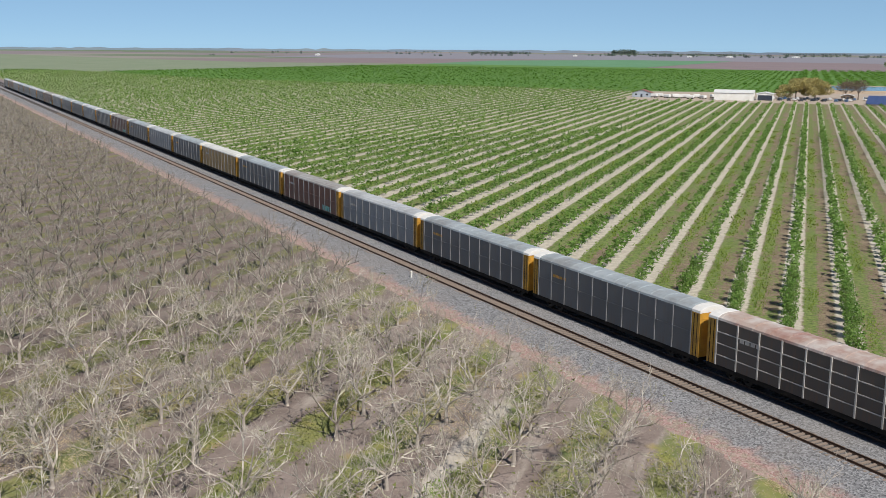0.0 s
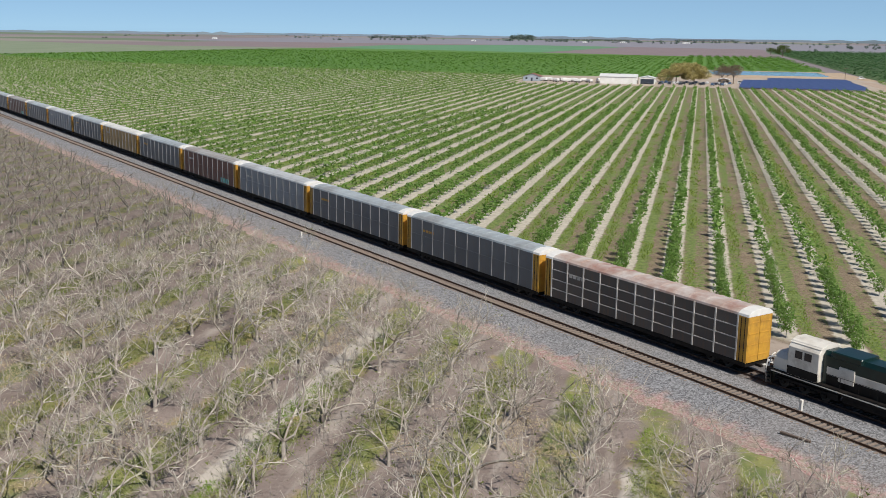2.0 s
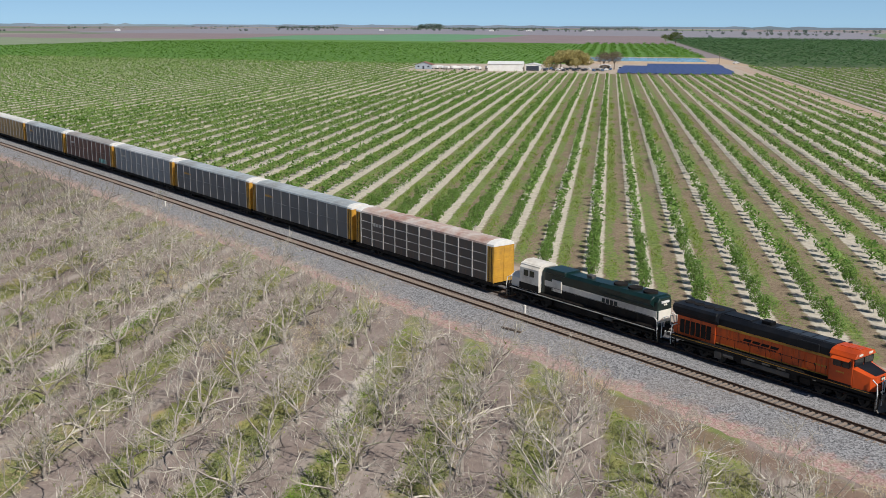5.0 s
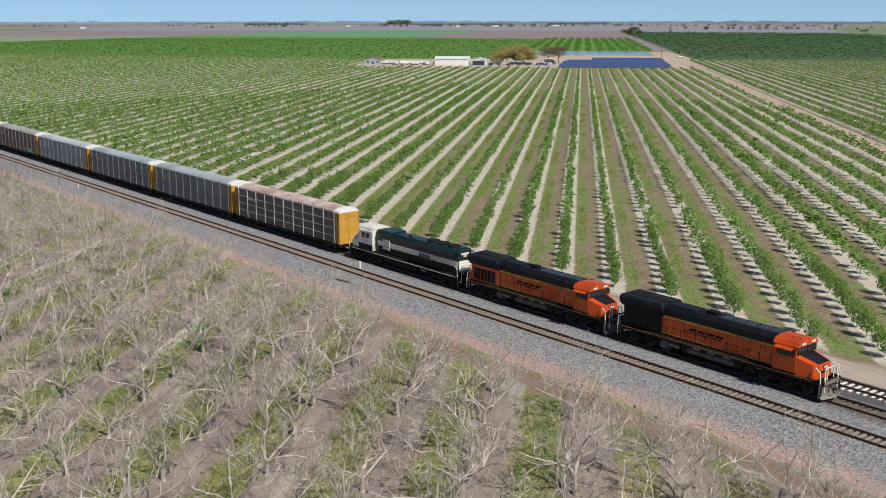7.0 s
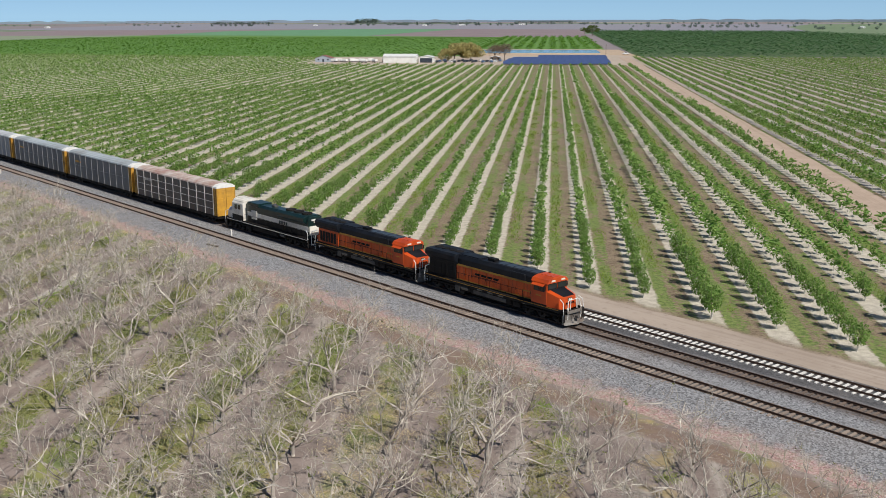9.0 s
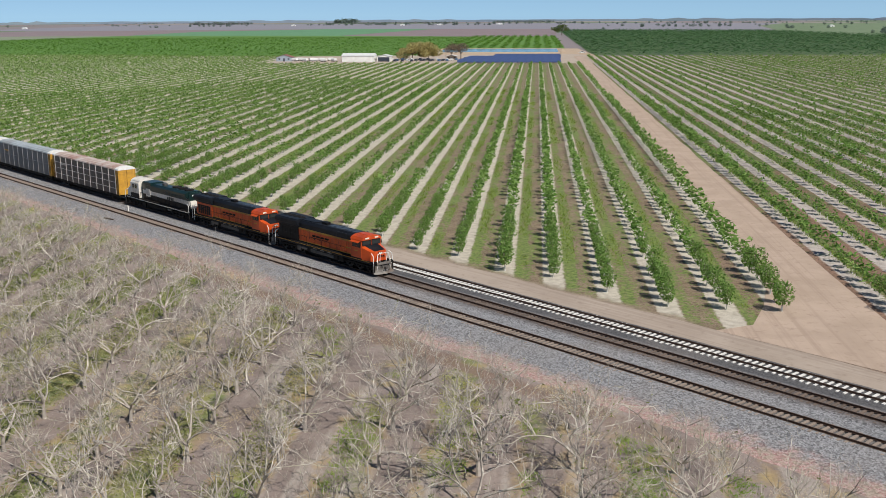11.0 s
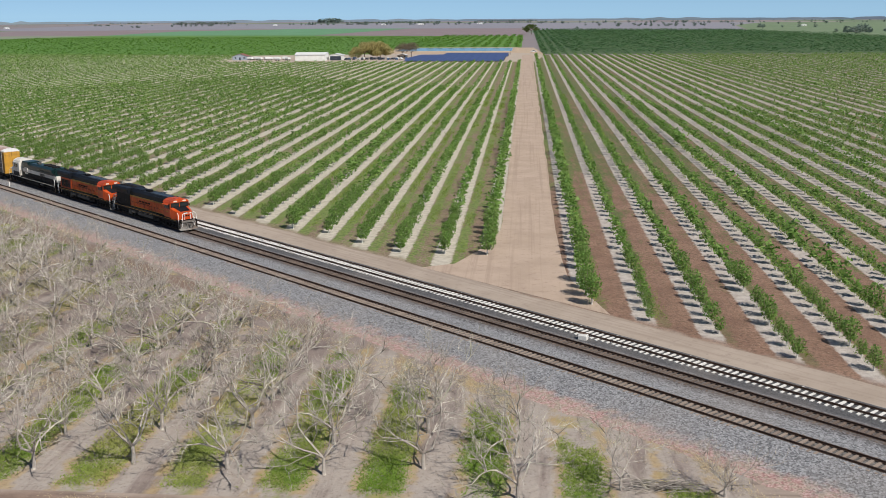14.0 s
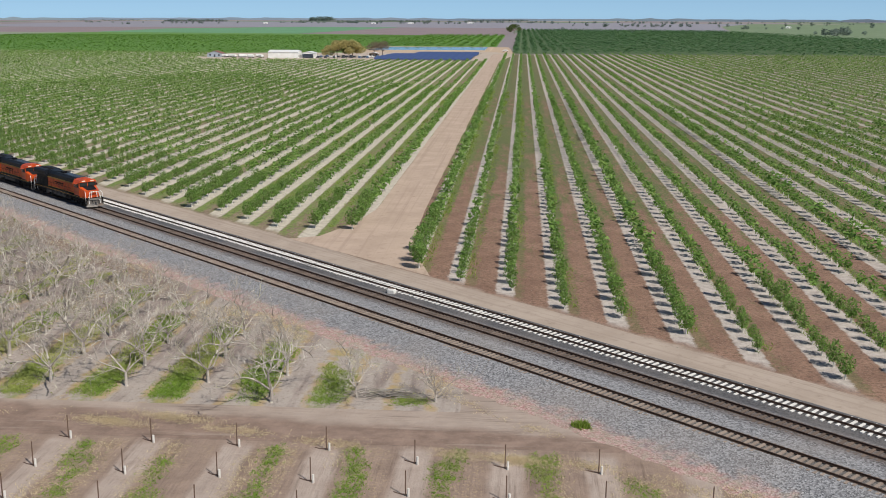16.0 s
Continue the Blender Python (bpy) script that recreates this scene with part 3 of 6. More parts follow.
bed = Mesh()
ns = [-9.2, -8.2, -7.2, -6.4, -5.4, -4.4, -3.4, -2.6, -2.05, -1.92, -1.2, -0.40, -0.27, 0.3, 0.8, 1.5, 2.2, 2.6, 3.14, 3.27, 4.0, 4.79, 4.92, 5.5, 6.2, 6.8, 7.4, 7.68, 8.3, 8.86, 9.15, 9.4, 9.8, 10.7, 11.6]
bed.grid([-900 + 1.5 * i for i in range(840)], ns, lambda s, n: bed_height(n) + (0.05 * noise.noise((s * 0.5, n * 0.6, 0)) + 0.04 * noise.noise((s * 1.9, n * 1.7, 4)) - 0.01 if -9.2 < n < 11.6 else 0))
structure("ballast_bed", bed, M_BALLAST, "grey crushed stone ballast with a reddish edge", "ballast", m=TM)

# far horizon: a low line of trees and hills round the plain, coloured as haze
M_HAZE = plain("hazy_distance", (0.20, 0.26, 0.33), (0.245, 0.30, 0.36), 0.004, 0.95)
ringm = Mesh()
for k in range(720):
    a, b = k * math.pi / 360, (k + 1) * math.pi / 360
    ha = 9 + 7 * abs(noise.noise((a * 30, 0, 0))) + 5 * noise.noise((a * 110, 3, 0))
    hb = 9 + 7 * abs(noise.noise((b * 30, 0, 0))) + 5 * noise.noise((b * 110, 3, 0))
    rr = 4600
    ringm.add([(rr * math.cos(a), 300 + rr * math.sin(a), -0.06), (rr * math.cos(b), 300 + rr * math.sin(b), -0.06),
               (rr * math.cos(b), 300 + rr * math.sin(b), hb), (rr * math.cos(a), 300 + rr * math.sin(a), ha)], [(3, 2, 1, 0)])
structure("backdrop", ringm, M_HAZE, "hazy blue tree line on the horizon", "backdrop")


# ---- young orchard trees ----
def leaf_cloud(rng, count, size, width, low, high, lean=0.0, flat=0.55):
    """Triangles of leaf sprays in an uneven vase-shaped crown."""
    a = rng.uniform(0, 2 * math.pi, count)
    h = rng.beta(1.25, 1.7, count)
    lobes = 1 + 0.28 * np.sin(a * 3 + rng.uniform(0, 6)) * rng.uniform(0.6, 1.2)
    r = np.sqrt(rng.uniform(0.05, 1, count)) * width * (0.45 + 0.95 * np.sin(np.pi * (0.12 + 0.8 * h))) * 0.7 * lobes
    c = np.stack([r * np.cos(a) + lean * h, r * np.sin(a), low + (high - low) * h], 1)
    t = rng.normal(size=(count, 3, 3))
    t -= t.mean(1, keepdims=True)
    t[..., 2] *= flat
    t *= (size * rng.uniform(0.6, 1.35, count) / np.linalg.norm(t, axis=2).mean(1))[:, None, None]
    return c[:, None, :] + t


def young_tree(rng, leaves, size, wide=0.95, top=2.8):
    """Trunk with guard, limbs, and leaf sprays of a young nut tree, two to three metres high."""
    trunk, guard = Mesh(), Mesh()
    guard.tube([(0, 0, 0), (0, 0, 0.62)], 0.085, 6)
    trunk.tube([(0, 0, 0.6), (0.02, 0.01, 1.1)], [0.05, 0.04], 5)
    for k in range(5):
        a = k * 1.26 + rng.uniform(-0.3, 0.3)
        o, h = rng.uniform(0.5, 0.95) * wide, rng.uniform(0.75, 1.02) * top
        trunk.tube([(0.02, 0.01, 1.0), (o * 0.55 * math.cos(a), o * 0.55 * math.sin(a), 1.7), (o * math.cos(a), o * math.sin(a), h)], [0.032, 0.022, 0.008], 3, False)
    return trunk, guard, leaf_cloud(rng, leaves, size, wide, 0.72, top, flat=0.9)


rng = np.random.default_rng(5)
rows_young, row_weeds = [], []
for k in range(-154, 80):
    if k == 1:
        continue
    x = ROW0 + ROW_GAP * k
    top = YARD_Y0 - 6 if -122 < x < 104 else (650 if x > 0 else 650 + max(0.0, (-122 - x)) * 0.17 + max(0.0, -500 - x) * 0.38)
    y = y_on(x, FRINGE + rng.uniform(-0.7, 1.6))
    y += {0: 10.0, -1: 4.5, -2: 1.5}.get(k, 0.0)
    if k == 2:
        y -= 1.0
    first = y
    vigour = 0.9 + 0.2 * noise.noise((k * 0.9, 4.4, 0))
    if k > 2:
        vigour = 1.04 if k % 5 == 2 else 0.84 + 0.12 * noise.noise((k * 0.9, 4.4, 0))
    if k in (0, 2):
        vigour = 1.08
    while y < top:
        if rng.uniform() > 0.025:
            rows_young.append((x + rng.normal(0, 0.12), y + rng.normal(0, 0.2), vigour * rng.uniform(0.72, 1.16)))
        y += TREE_GAP
    # weeds left standing along the east side of each row
    y = first + 0.6
    while y < min(top, 330):
        s, n = line_of(x, y)
        near = n < 120 and s > -90
        if n < 250 and -300 < s < 470 and k != 0:
            thick = noise.noise((x * 0.3, y * 0.07, 3.3)) + 0.4 * noise.noise((x, y * 0.5, 8.1))
            full = 0.08 if x < 96 else (0.3 if k % 5 == 2 else 0.12)
            if thick + full > 0:
                row_weeds.append((x + (rng.uniform(1.7, 3.1) if x < 104 else rng.uniform(0.1, 1.5)), y, min(1.0, 0.45 + thick + full), near))
        y += (0.28 if near else 0.75) * rng.uniform(0.6, 1.4)

near_meshes = []
for k in range(12):
    t, g, l = young_tree(rng, 680, 0.14, 1.0, 3.25) if k < 7 else young_tree(rng, 520, 0.145, 0.98, 3.05)
    near_meshes.append((t.data("trunk", M_TRUNK), g.data("trunk_guard", M_GUARD), arrays_mesh("crown", l, 3, M_LEAF)))
mid_clouds = [leaf_cloud(rng, 50, 0.39, 1.0, 0.65, 3.05, flat=0.6) for k in range(10)]
slim_clouds = [leaf_cloud(rng, 52, 0.38, 0.98, 0.65, 2.95, flat=0.7) for k in range(10)]
far_clouds = [leaf_cloud(rng, 12, 0.70, 1.15, 0.4, 2.4, flat=0.5) for k in range(12)]


def turned(cloud, ang, sc):
    c, s = math.cos(ang) * sc, math.sin(ang) * sc
    return np.stack([cloud[..., 0] * c - cloud[..., 1] * s, cloud[..., 0] * s + cloud[..., 1] * c, cloud[..., 2] * sc], -1)


crowd, trunks, singles = [], Mesh(), 0
for x, y, sc in rows_young:
    s, n = line_of(x, y)
    if s > 480 or s < -1250 or y > 880:
        continue
    ang = rng.uniform(0, 6.28)
    if n < 42 and -70 < s < 225 and singles < 300:
        singles += 1
        slim = x > 108 and sc < 0.95
        t, g, l = near_meshes[int(rng.integers(7, 12) if slim else rng.integers(7))]
        tree = thing("young_orchard_tree", "slender young nut tree with sparse leaves and a white trunk guard" if slim else "young leafy green nut tree with a white trunk guard", "tree", "trees of the young orchard",
                     Matrix.LocRotScale((x, y, 0), Euler((0, 0, ang)), (sc, sc, sc)))
        part("trunk", t, None, tree)
        part("trunk_guard", g, None, tree, "white trunk guard")
        part("crown", l, None, tree)
        continue
    far = n > 230 or s < -260
    cloud = (far_clouds if far else (slim_clouds if x > 108 and sc < 0.95 else mid_clouds))[int(rng.integers(10))]
    if far:
        sc *= 0.82
    crowd.append((turned(cloud, ang, sc) + np.array([x, y, 0])).reshape(-1, 3))
    if not far:
        trunks.add([(x - 0.07, y - 0.05, 0), (x + 0.07, y - 0.05, 0), (x, y + 0.08, 0), (x, y, 1.0)], [(0, 1, 3), (1, 2, 3), (2, 0, 3)])
tagged(part("young_orchard_trees", arrays_mesh("young_orchard_trees", np.concatenate(crowd), 3, M_LEAF)), "long straight rows of young green orchard trees", "trees", kind="stuff")
tagged(part("orchard_trunks", trunks, M_GUARD), "pale guarded trunks of the orchard rows", "trunks", kind="stuff")


wr = np.array([(x, y, 0.0, v, 1.0 if near else 2.1) for x, y, v, near in row_weeds])
wr = np.repeat(wr, 5, 0)
wn = len(wr)
wa = rng.uniform(0, 2 * np.pi, wn)
wbase = wr[:, :3] + np.stack([rng.normal(0, 0.28, wn), rng.normal(0, 0.35, wn), np.zeros(wn)], 1) * wr[:, 4:5] ** 0.5
wside = np.stack([np.cos(wa), np.sin(wa), np.zeros(wn)], 1) * (rng.uniform(0.03, 0.065, wn) * wr[:, 4] ** 1.6)[:, None]
wtip = wbase + np.stack([rng.normal(0, 0.25, wn), rng.normal(0, 0.25, wn), rng.uniform(0.12, 0.5, wn) * wr[:, 3]], 1)
tagged(part("row_grass", arrays_mesh("row_grass", np.stack([wbase - wside, wbase + wside, wtip], 1).reshape(-1, 3), 3, M_BAND)), "ragged green grass growing beside the orchard rows", "grass", kind="stuff")


def field_of_clumps(name, inside, x0, x1, y0, y1, gx, gy, mat, size, count, high, label, seed):
    """Far orchard or crop: clumps of leaf triangles on a grid of rows."""
    r = np.random.default_rng(seed)
    clouds = [leaf_cloud(r, count, size, gx * 0.36, 0.3, high, flat=0.12) for k in range(12)]
    out = []
    x = x0
    while x < x1:
        y = y0
        while y < y1:
            if inside(x, y):
                out.append((turned(clouds[int(r.integers(12))], r.uniform(0, 6.28), r.uniform(0.8, 1.15)) + np.array([x + r.normal(0, 0.2), y, 0])).reshape(-1, 3))
            y += gy
        x += gx
    tagged(part(name, arrays_mesh(name, np.concatenate(out), 3, mat)), label, "trees", kind="stuff")


field_of_clumps("lush_field_plants", lambda x, y: (y > 660 + max(0, -x - 122) * 0.17 + max(0, -500 - x) * 0.4) and x > -735 + (y - 880) * 0.17 and x < -26, -735, -26, 660, 1380, 6.0, 9.0, M_LUSH_LEAF, 1.2, 7, 0.7,
                "dense bright green field plants", 11)
field_of_clumps("pond_side_orchard", lambda x, y: True, -22, 90, 846, 1400, 11.0, 6.0, M_LUSH_LEAF, 1.3, 12, 3.2, "rows of bright green trees beyond the pond", 13)
field_of_clumps("dark_orchard_trees", lambda x, y: y < 1975 - (x - 112) * 0.34 and x < (577 - (y - 1150) * 0.14 if y > 1150 else 577 + (1150 - y) * 0.85), 112, 900, 672, 1975, 8.5, 8.0, M_DARK_LEAF, 1.35, 10, 4.6, "dense rows of dark green orchard trees", 12)


# ---- dormant trees ----
def bare_tree(rng, detail, counts=(3, 2, 2), thick=1.0, trunk=None, height=(1.05, 1.45), twigs=0):
    """Vase-shaped leafless nut tree, five to six metres high: trunk, crooked limbs, branches and twigs."""
    m = Mesh()
    tips = []
    radii, sides, steps = (0.10, 0.050, 0.027, 0.016), (4, 3, 3, 3), (5, 3, 2, 1)

    def limb(p, way, length, level):
        r = radii[level] * thick * rng.uniform(0.8, 1.15)
        pts, rad = [tuple(p)], [r]
        q, w = Vector(p), Vector(way).normalized()
        bend = Vector(rng.normal(0, 0.16, 3))
        k = steps[level]
        for i in range(k):
            w = (w + bend + Vector(rng.normal(0, 0.2, 3)) + Vector((0, 0, 0.10))).normalized()
            if rng.uniform() < 0.3:
                bend = Vector(rng.normal(0, 0.2, 3))
            q = q + w * (length / k)
            pts.append(tuple(q))
            rad.append(r * (1 - 0.68 * (i + 1) / k))
        m.tube(pts, rad, sides[level], False)
        tips.append(pts[-1])
        for j in range(twigs if level else 0):
            a = Vector(pts[int(rng.integers(1, len(pts)))])
            way = Vector(rng.normal(0, 0.5, 3)) + w * 0.8 + Vector((0, 0, 0.35))
            b = a + way.normalized() * rng.uniform(0.35, 0.95)
            e = Vector((rng.normal(), rng.normal(), 0)).normalized() * 0.017
            m.add([tuple(a - e), tuple(a + e), tuple(b)], [(0, 1, 2)])
        if level < detail:
            for j in range(counts[level] + int(rng.integers(0, 2))):
                u = rng.uniform(0.22, 0.95) * k
                i = min(int(u), k - 1)
                a, b = Vector(pts[i]), Vector(pts[i + 1])
                run = (b - a).normalized()
                side = Vector(rng.normal(0, 1, 3))
                side = (side - run * side.dot(run)).normalized()
                limb(a + (b - a) * (u - i), run * 0.65 + side * 0.9 + Vector((0, 0, 0.22)), length * rng.uniform(0.38, 0.68), level + 1)

    h = rng.uniform(*height)
    (trunk or m).tube([(0, 0, -0.05), (0.02, 0.02, 0.2), (0.03, 0.02, h * 0.6), (0.05, 0, h)], [0.20, 0.155, 0.14, 0.13], 8, False)
    k = int(rng.integers(4, 6))
    turn = rng.uniform(0, 6.28)
    for i in range(k):
        a = turn + i * 2 * math.pi / k + rng.uniform(-0.4, 0.4)
        out = rng.uniform(0.6, 1.15)
        limb((0.05, 0, h - 0.1), (math.cos(a) * out, math.sin(a) * out, 0.8), rng.uniform(4.0, 5.3), 0)
    return m, tips


rng = np.random.default_rng(21)
bare_near = []
for k in range(10):
    stem = Mesh()
    m, tips = bare_tree(rng, 3, (4, 3, 1), 1.0, stem, twigs=3)
    buds = []
    for p in tips:
        if rng.uniform() < 0.2:
            c = leaf_cloud(rng, 2, 0.12, 0.16, -0.16, 0.16) + np.array(p)
            buds.append(c.reshape(-1, 3))
    bare_near.append((stem.data("trunk", M_BARK), m.data("branch_crown", M_BARK), arrays_mesh("spring_foliage", np.concatenate(buds), 3, M_BUD)))
bare_far = []
for k in range(6):
    m, tips = bare_tree(rng, 2, (3, 2, 0), 1.15)
    bare_far.append(m)
bare_thin = []
for k in range(6):
    m, tips = bare_tree(rng, 1, (3, 0, 0), 1.3)
    bare_thin.append(m)
stand = Mesh()
count = 0
for i in range(0, 92):
    x = BARE0 - BARE_GAP * i
    y = {1: -119.0, 2: -120.3, 3: -116.6, 4: -118.6, 6: -116.6}.get(i, -118.0 + rng.uniform(-0.8, 1.2))
    while True:
        s, n = line_of(x, y)
        if n > -12.6:
            break
        if n > -95 and -540 < s and rng.uniform() > 0.03:
            ang, sc = rng.uniform(0, 6.28), rng.uniform(0.82, 1.1) * (0.8 if n > -17 else 1.0)
            px, py = x + rng.normal(0, 0.2), y + rng.normal(0, 0.25)
            if s > -75 and n > -66 and count < 300:
                count += 1
                st, b, l = bare_near[int(rng.integers(10))]
                tree = thing("dormant_orchard_tree", "leafless grey vase-shaped nut tree in winter", "tree", "trees of the dormant orchard",
                             Matrix.LocRotScale((px, py, 0), Euler((0, 0, ang)), (sc, sc, sc)))
                part("trunk", st, None, tree)
                part("branch_crown", b, None, tree)
                if n < -15 and x < 78 and (noise.noise((x * 0.03, y * 0.03, 2)) > -0.3):
                    part("spring_foliage", l, None, tree, "small green buds")["kind"] = "stuff"
            else:
                src = (bare_far if s > -130 and n > -80 else bare_thin)[int(rng.integers(6))]
                c, q = math.cos(ang) * sc, math.sin(ang) * sc
                stand.add([(vx * c - vy * q + px, vx * q + vy * c + py, vz * sc) for vx, vy, vz in src.v], src.f)
        y += BARE_STEP
tagged(part("dormant_trees", stand, M_BARK_BROWN), "leafless grey trees of the dormant orchard", "trees", kind="stuff")


# ---- railway ----
M_RAIL = plain("rusty_rail", (0.085, 0.05, 0.035), (0.12, 0.075, 0.055), 2.0, 0.6, 0.4)


def mat_tie(name, a, b):
    n = Nodes(name)
    c = n.mix(n.random(), a, b)
    c = n.mix(n.math("MULTIPLY", n.noise(7.0, 5), 0.5), c, b)
    return n.done(c, 0.9, 0.0, n.noise(20.0, 4, stretch=(6, 1, 6)), 0.4, 0.02)


M_TIE = mat_tie("weathered_wood_tie", (0.38, 0.31, 0.26), (0.24, 0.19, 0.158))
M_TIE_DARK = mat_tie("dark_wood_tie", (0.215, 0.162, 0.132), (0.115, 0.088, 0.072))
M_TIE_WHITE = mat_tie("concrete_tie", (0.80, 0.79, 0.77), (0.70, 0.69, 0.66))
S0, S1 = -900.0, 340.0
RAIL_Z = 0.86


def track(name, n0, tie_mat, gap, tie_len, label):
    t = thing(name, label, "railway track", m=TM @ pose(0, n0, 0))
    for side in (-1, 1):
        y = side * 0.755
        prof = [(y - 0.07, 0.68), (y + 0.07, 0.68), (y + 0.07, 0.70), (y + 0.012, 0.72), (y + 0.012, 0.82), (y + 0.037, 0.83), (y + 0.037, RAIL_Z), (y - 0.037, RAIL_Z), (y - 0.037, 0.83), (y - 0.012, 0.82), (y - 0.012, 0.72), (y - 0.07, 0.70)]
        part("rail", Mesh().prism(prof, S0, S1), M_RAIL, t)
    shared = Mesh().box(-0.115, 0.115, -tie_len / 2, tie_len / 2, 0.50, 0.68, 0.015).data("tie", tie_mat)
    rest = Mesh()
    s, k = -430.0, 0
    r = np.random.default_rng(int(abs(n0) * 10))
    while s < S1:
        a, dy = r.normal(0, 0.8), r.normal(0, 0.04)
        if 50 <= s < 50 + 295 * gap:
            part("tie", shared, None, t, m=pose(s, dy, r.normal(0, 0.006), 0, 0, a))
        else:
            rest.box(s - 0.115, s + 0.115, dy - tie_len / 2, dy + tie_len / 2, 0.50, 0.68)
        s += gap * (1 + r.normal(0, 0.012))
    ob = part("tie_run", rest, tie_mat, t)
    ob["kind"] = "stuff"
    return t


TRACK_NEAR, TRACK_TRAIN, TRACK_FAR = -1.16, 4.03, 8.27
track("railway_track", TRACK_NEAR, M_TIE, 0.56, 2.6, "rusty rails on weathered wooden ties in grey ballast")
track("railway_track", TRACK_TRAIN, M_TIE_DARK, 0.56, 2.6, "dark rails on dark wooden ties under the train")
track("railway_track", TRACK_FAR, M_TIE_WHITE, 0.66, 2.6, "dark rails on bright white concrete ties")


# ---- the train ----
def mat_worn_orange():
    """Orange hood paint with oil streaks running down from the doors and brown road grime."""
    n = Nodes("oil_streaked_orange_paint")
    c = n.mix(n.step(n.noise(0.6, 4), 0.3, 0.7), (0.76, 0.115, 0.012), (0.60, 0.082, 0.010))
    streak = n.noise(1.0, 5, 0.65, stretch=(2.4, 1.0, 0.3))
    c = n.mix(n.math("MULTIPLY", n.step(streak, 0.48, 0.72), 0.75), c, (0.20, 0.045, 0.02))
    c = n.mix(n.math("MULTIPLY", n.step(n.noise(3.5, 5, 0.7), 0.54, 0.72), 0.6), c, (0.10, 0.036, 0.02))
    return n.done(c, n.math("ADD", 0.32, n.math("MULTIPLY", streak, 0.3)), 0.0, n.noise(12.0, 3), 0.15, 0.01)


M_ORANGE = plain("orange_paint", (0.66, 0.088, 0.010), (0.54, 0.066, 0.010), 0.5, 0.38, dirt=(0.26, 0.04, 0.014))
M_ORANGE_WORN = mat_worn_orange()
M_BLACK = plain("black_paint", (0.005, 0.005, 0.006), (0.010, 0.010, 0.011), 0.9, 0.55, dirt=(0.022, 0.017, 0.014))
M_UNDER = plain("grimy_underframe", (0.008, 0.007, 0.007), (0.015, 0.013, 0.012), 1.2, 0.8, dirt=(0.035, 0.028, 0.023))
M_ROOFBLACK = plain("dusty_black_roof", (0.006, 0.008, 0.012), (0.011, 0.013, 0.018), 0.8, 0.5, dirt=(0.024, 0.024, 0.026))
for m in (M_BLACK, M_UNDER, M_ROOFBLACK):      # grimy paint, little gloss
    m.node_tree.nodes["Principled BSDF"].inputs["Specular IOR Level"].default_value = 0.22
M_YELLOW_DULL = plain("dusty_yellow_paint", (0.56, 0.30, 0.03), (0.42, 0.21, 0.03), 1.0, 0.55, dirt=(0.20, 0.09, 0.03))
# hatch black lifted towards blue: the sky's sheen is part of the colour
M_ROOFBLUE = plain("dusty_sky_sheen_paint", (0.022, 0.028, 0.036), (0.034, 0.04, 0.05), 0.8, 0.35, dirt=(0.05, 0.05, 0.052))
M_GREEN = plain("dark_green_paint", (0.004, 0.020, 0.020), (0.007, 0.030, 0.028), 0.8, 0.32, dirt=(0.014, 0.02, 0.02))
M_CREAM = plain("cream_paint", (0.82, 0.79, 0.72), (0.74, 0.70, 0.63), 0.8, 0.45, dirt=(0.36, 0.31, 0.25))
M_WHITE = plain("white_rail_paint", (0.78, 0.78, 0.76), (0.68, 0.68, 0.66), 2.0, 0.5)
M_STEEL = plain("worn_steel", (0.16, 0.15, 0.14), (0.10, 0.095, 0.09), 2.0, 0.5, 0.5)
M_WHEEL = plain("oily_wheel_steel", (0.022, 0.02, 0.018), (0.04, 0.035, 0.03), 3.0, 0.7)
M_PLOW = plain("scuffed_grey_plow", (0.20, 0.185, 0.17), (0.13, 0.115, 0.10), 2.0, 0.6, dirt=(0.17, 0.095, 0.06))
M_TANK = plain("dusty_grey_tank", (0.06, 0.057, 0.054), (0.095, 0.088, 0.08), 1.5, 0.7, dirt=(0.13, 0.11, 0.09))
M_LAMP = plain("headlight_glass", (0.85, 0.82, 0.72), (0.8, 0.78, 0.7), 2.0, 0.2)


def mat_glass_dark():
    n = Nodes("cab_glass")
    return n.done((0.02, 0.024, 0.028), 0.08)


M_PANE = mat_glass_dark()


def truck(parent, x, axles, gauge_half=0.755, r=0.53):
    """A three- or two-axle bogie with side frames, wheels and springs."""
    half = 2.05 * (axles - 1) / 2
    t = part("truck", Mesh().box(x - half - 0.5, x + half + 0.5, -0.55, 0.55, 0.55, 0.85, 0.05), M_UNDER, parent)
    for side in (-1, 1):
        y = side * 1.05
        m = Mesh()
        m.box(x - half - 0.75, x + half + 0.75, y - 0.12, y + 0.12, 0.72, 0.98, 0.04)
        for k in range(axles):
            xa = x - half + 2.05 * k
            m.box(xa - 0.24, xa + 0.24, y - 0.17, y + 0.17, 0.38, 0.74, 0.05)
        for k in range(axles - 1):
            xa = x - half + 2.05 * (k + 0.5)
            m.box(xa - 0.3, xa + 0.3, y - 0.15, y + 0.15, 0.45, 0.72, 0.05)
        part("side_frame", m, M_UNDER, t)
    for k in range(axles):
        xa = x - half + 2.05 * k
        for side in (-1, 1):
            w = Mesh()
            w.tube([(xa, side * 0.69, r), (xa, side * 0.72, r), (xa, side * 0.82, r)], [r + 0.025, r, r - 0.01], 18)
            part("wheel", w, M_WHEEL, t)
    return t


def hand_rail(parent, pts, mat=M_WHITE, r=0.055):
    part("handrail", Mesh().tube(pts, r, 5), mat, parent)


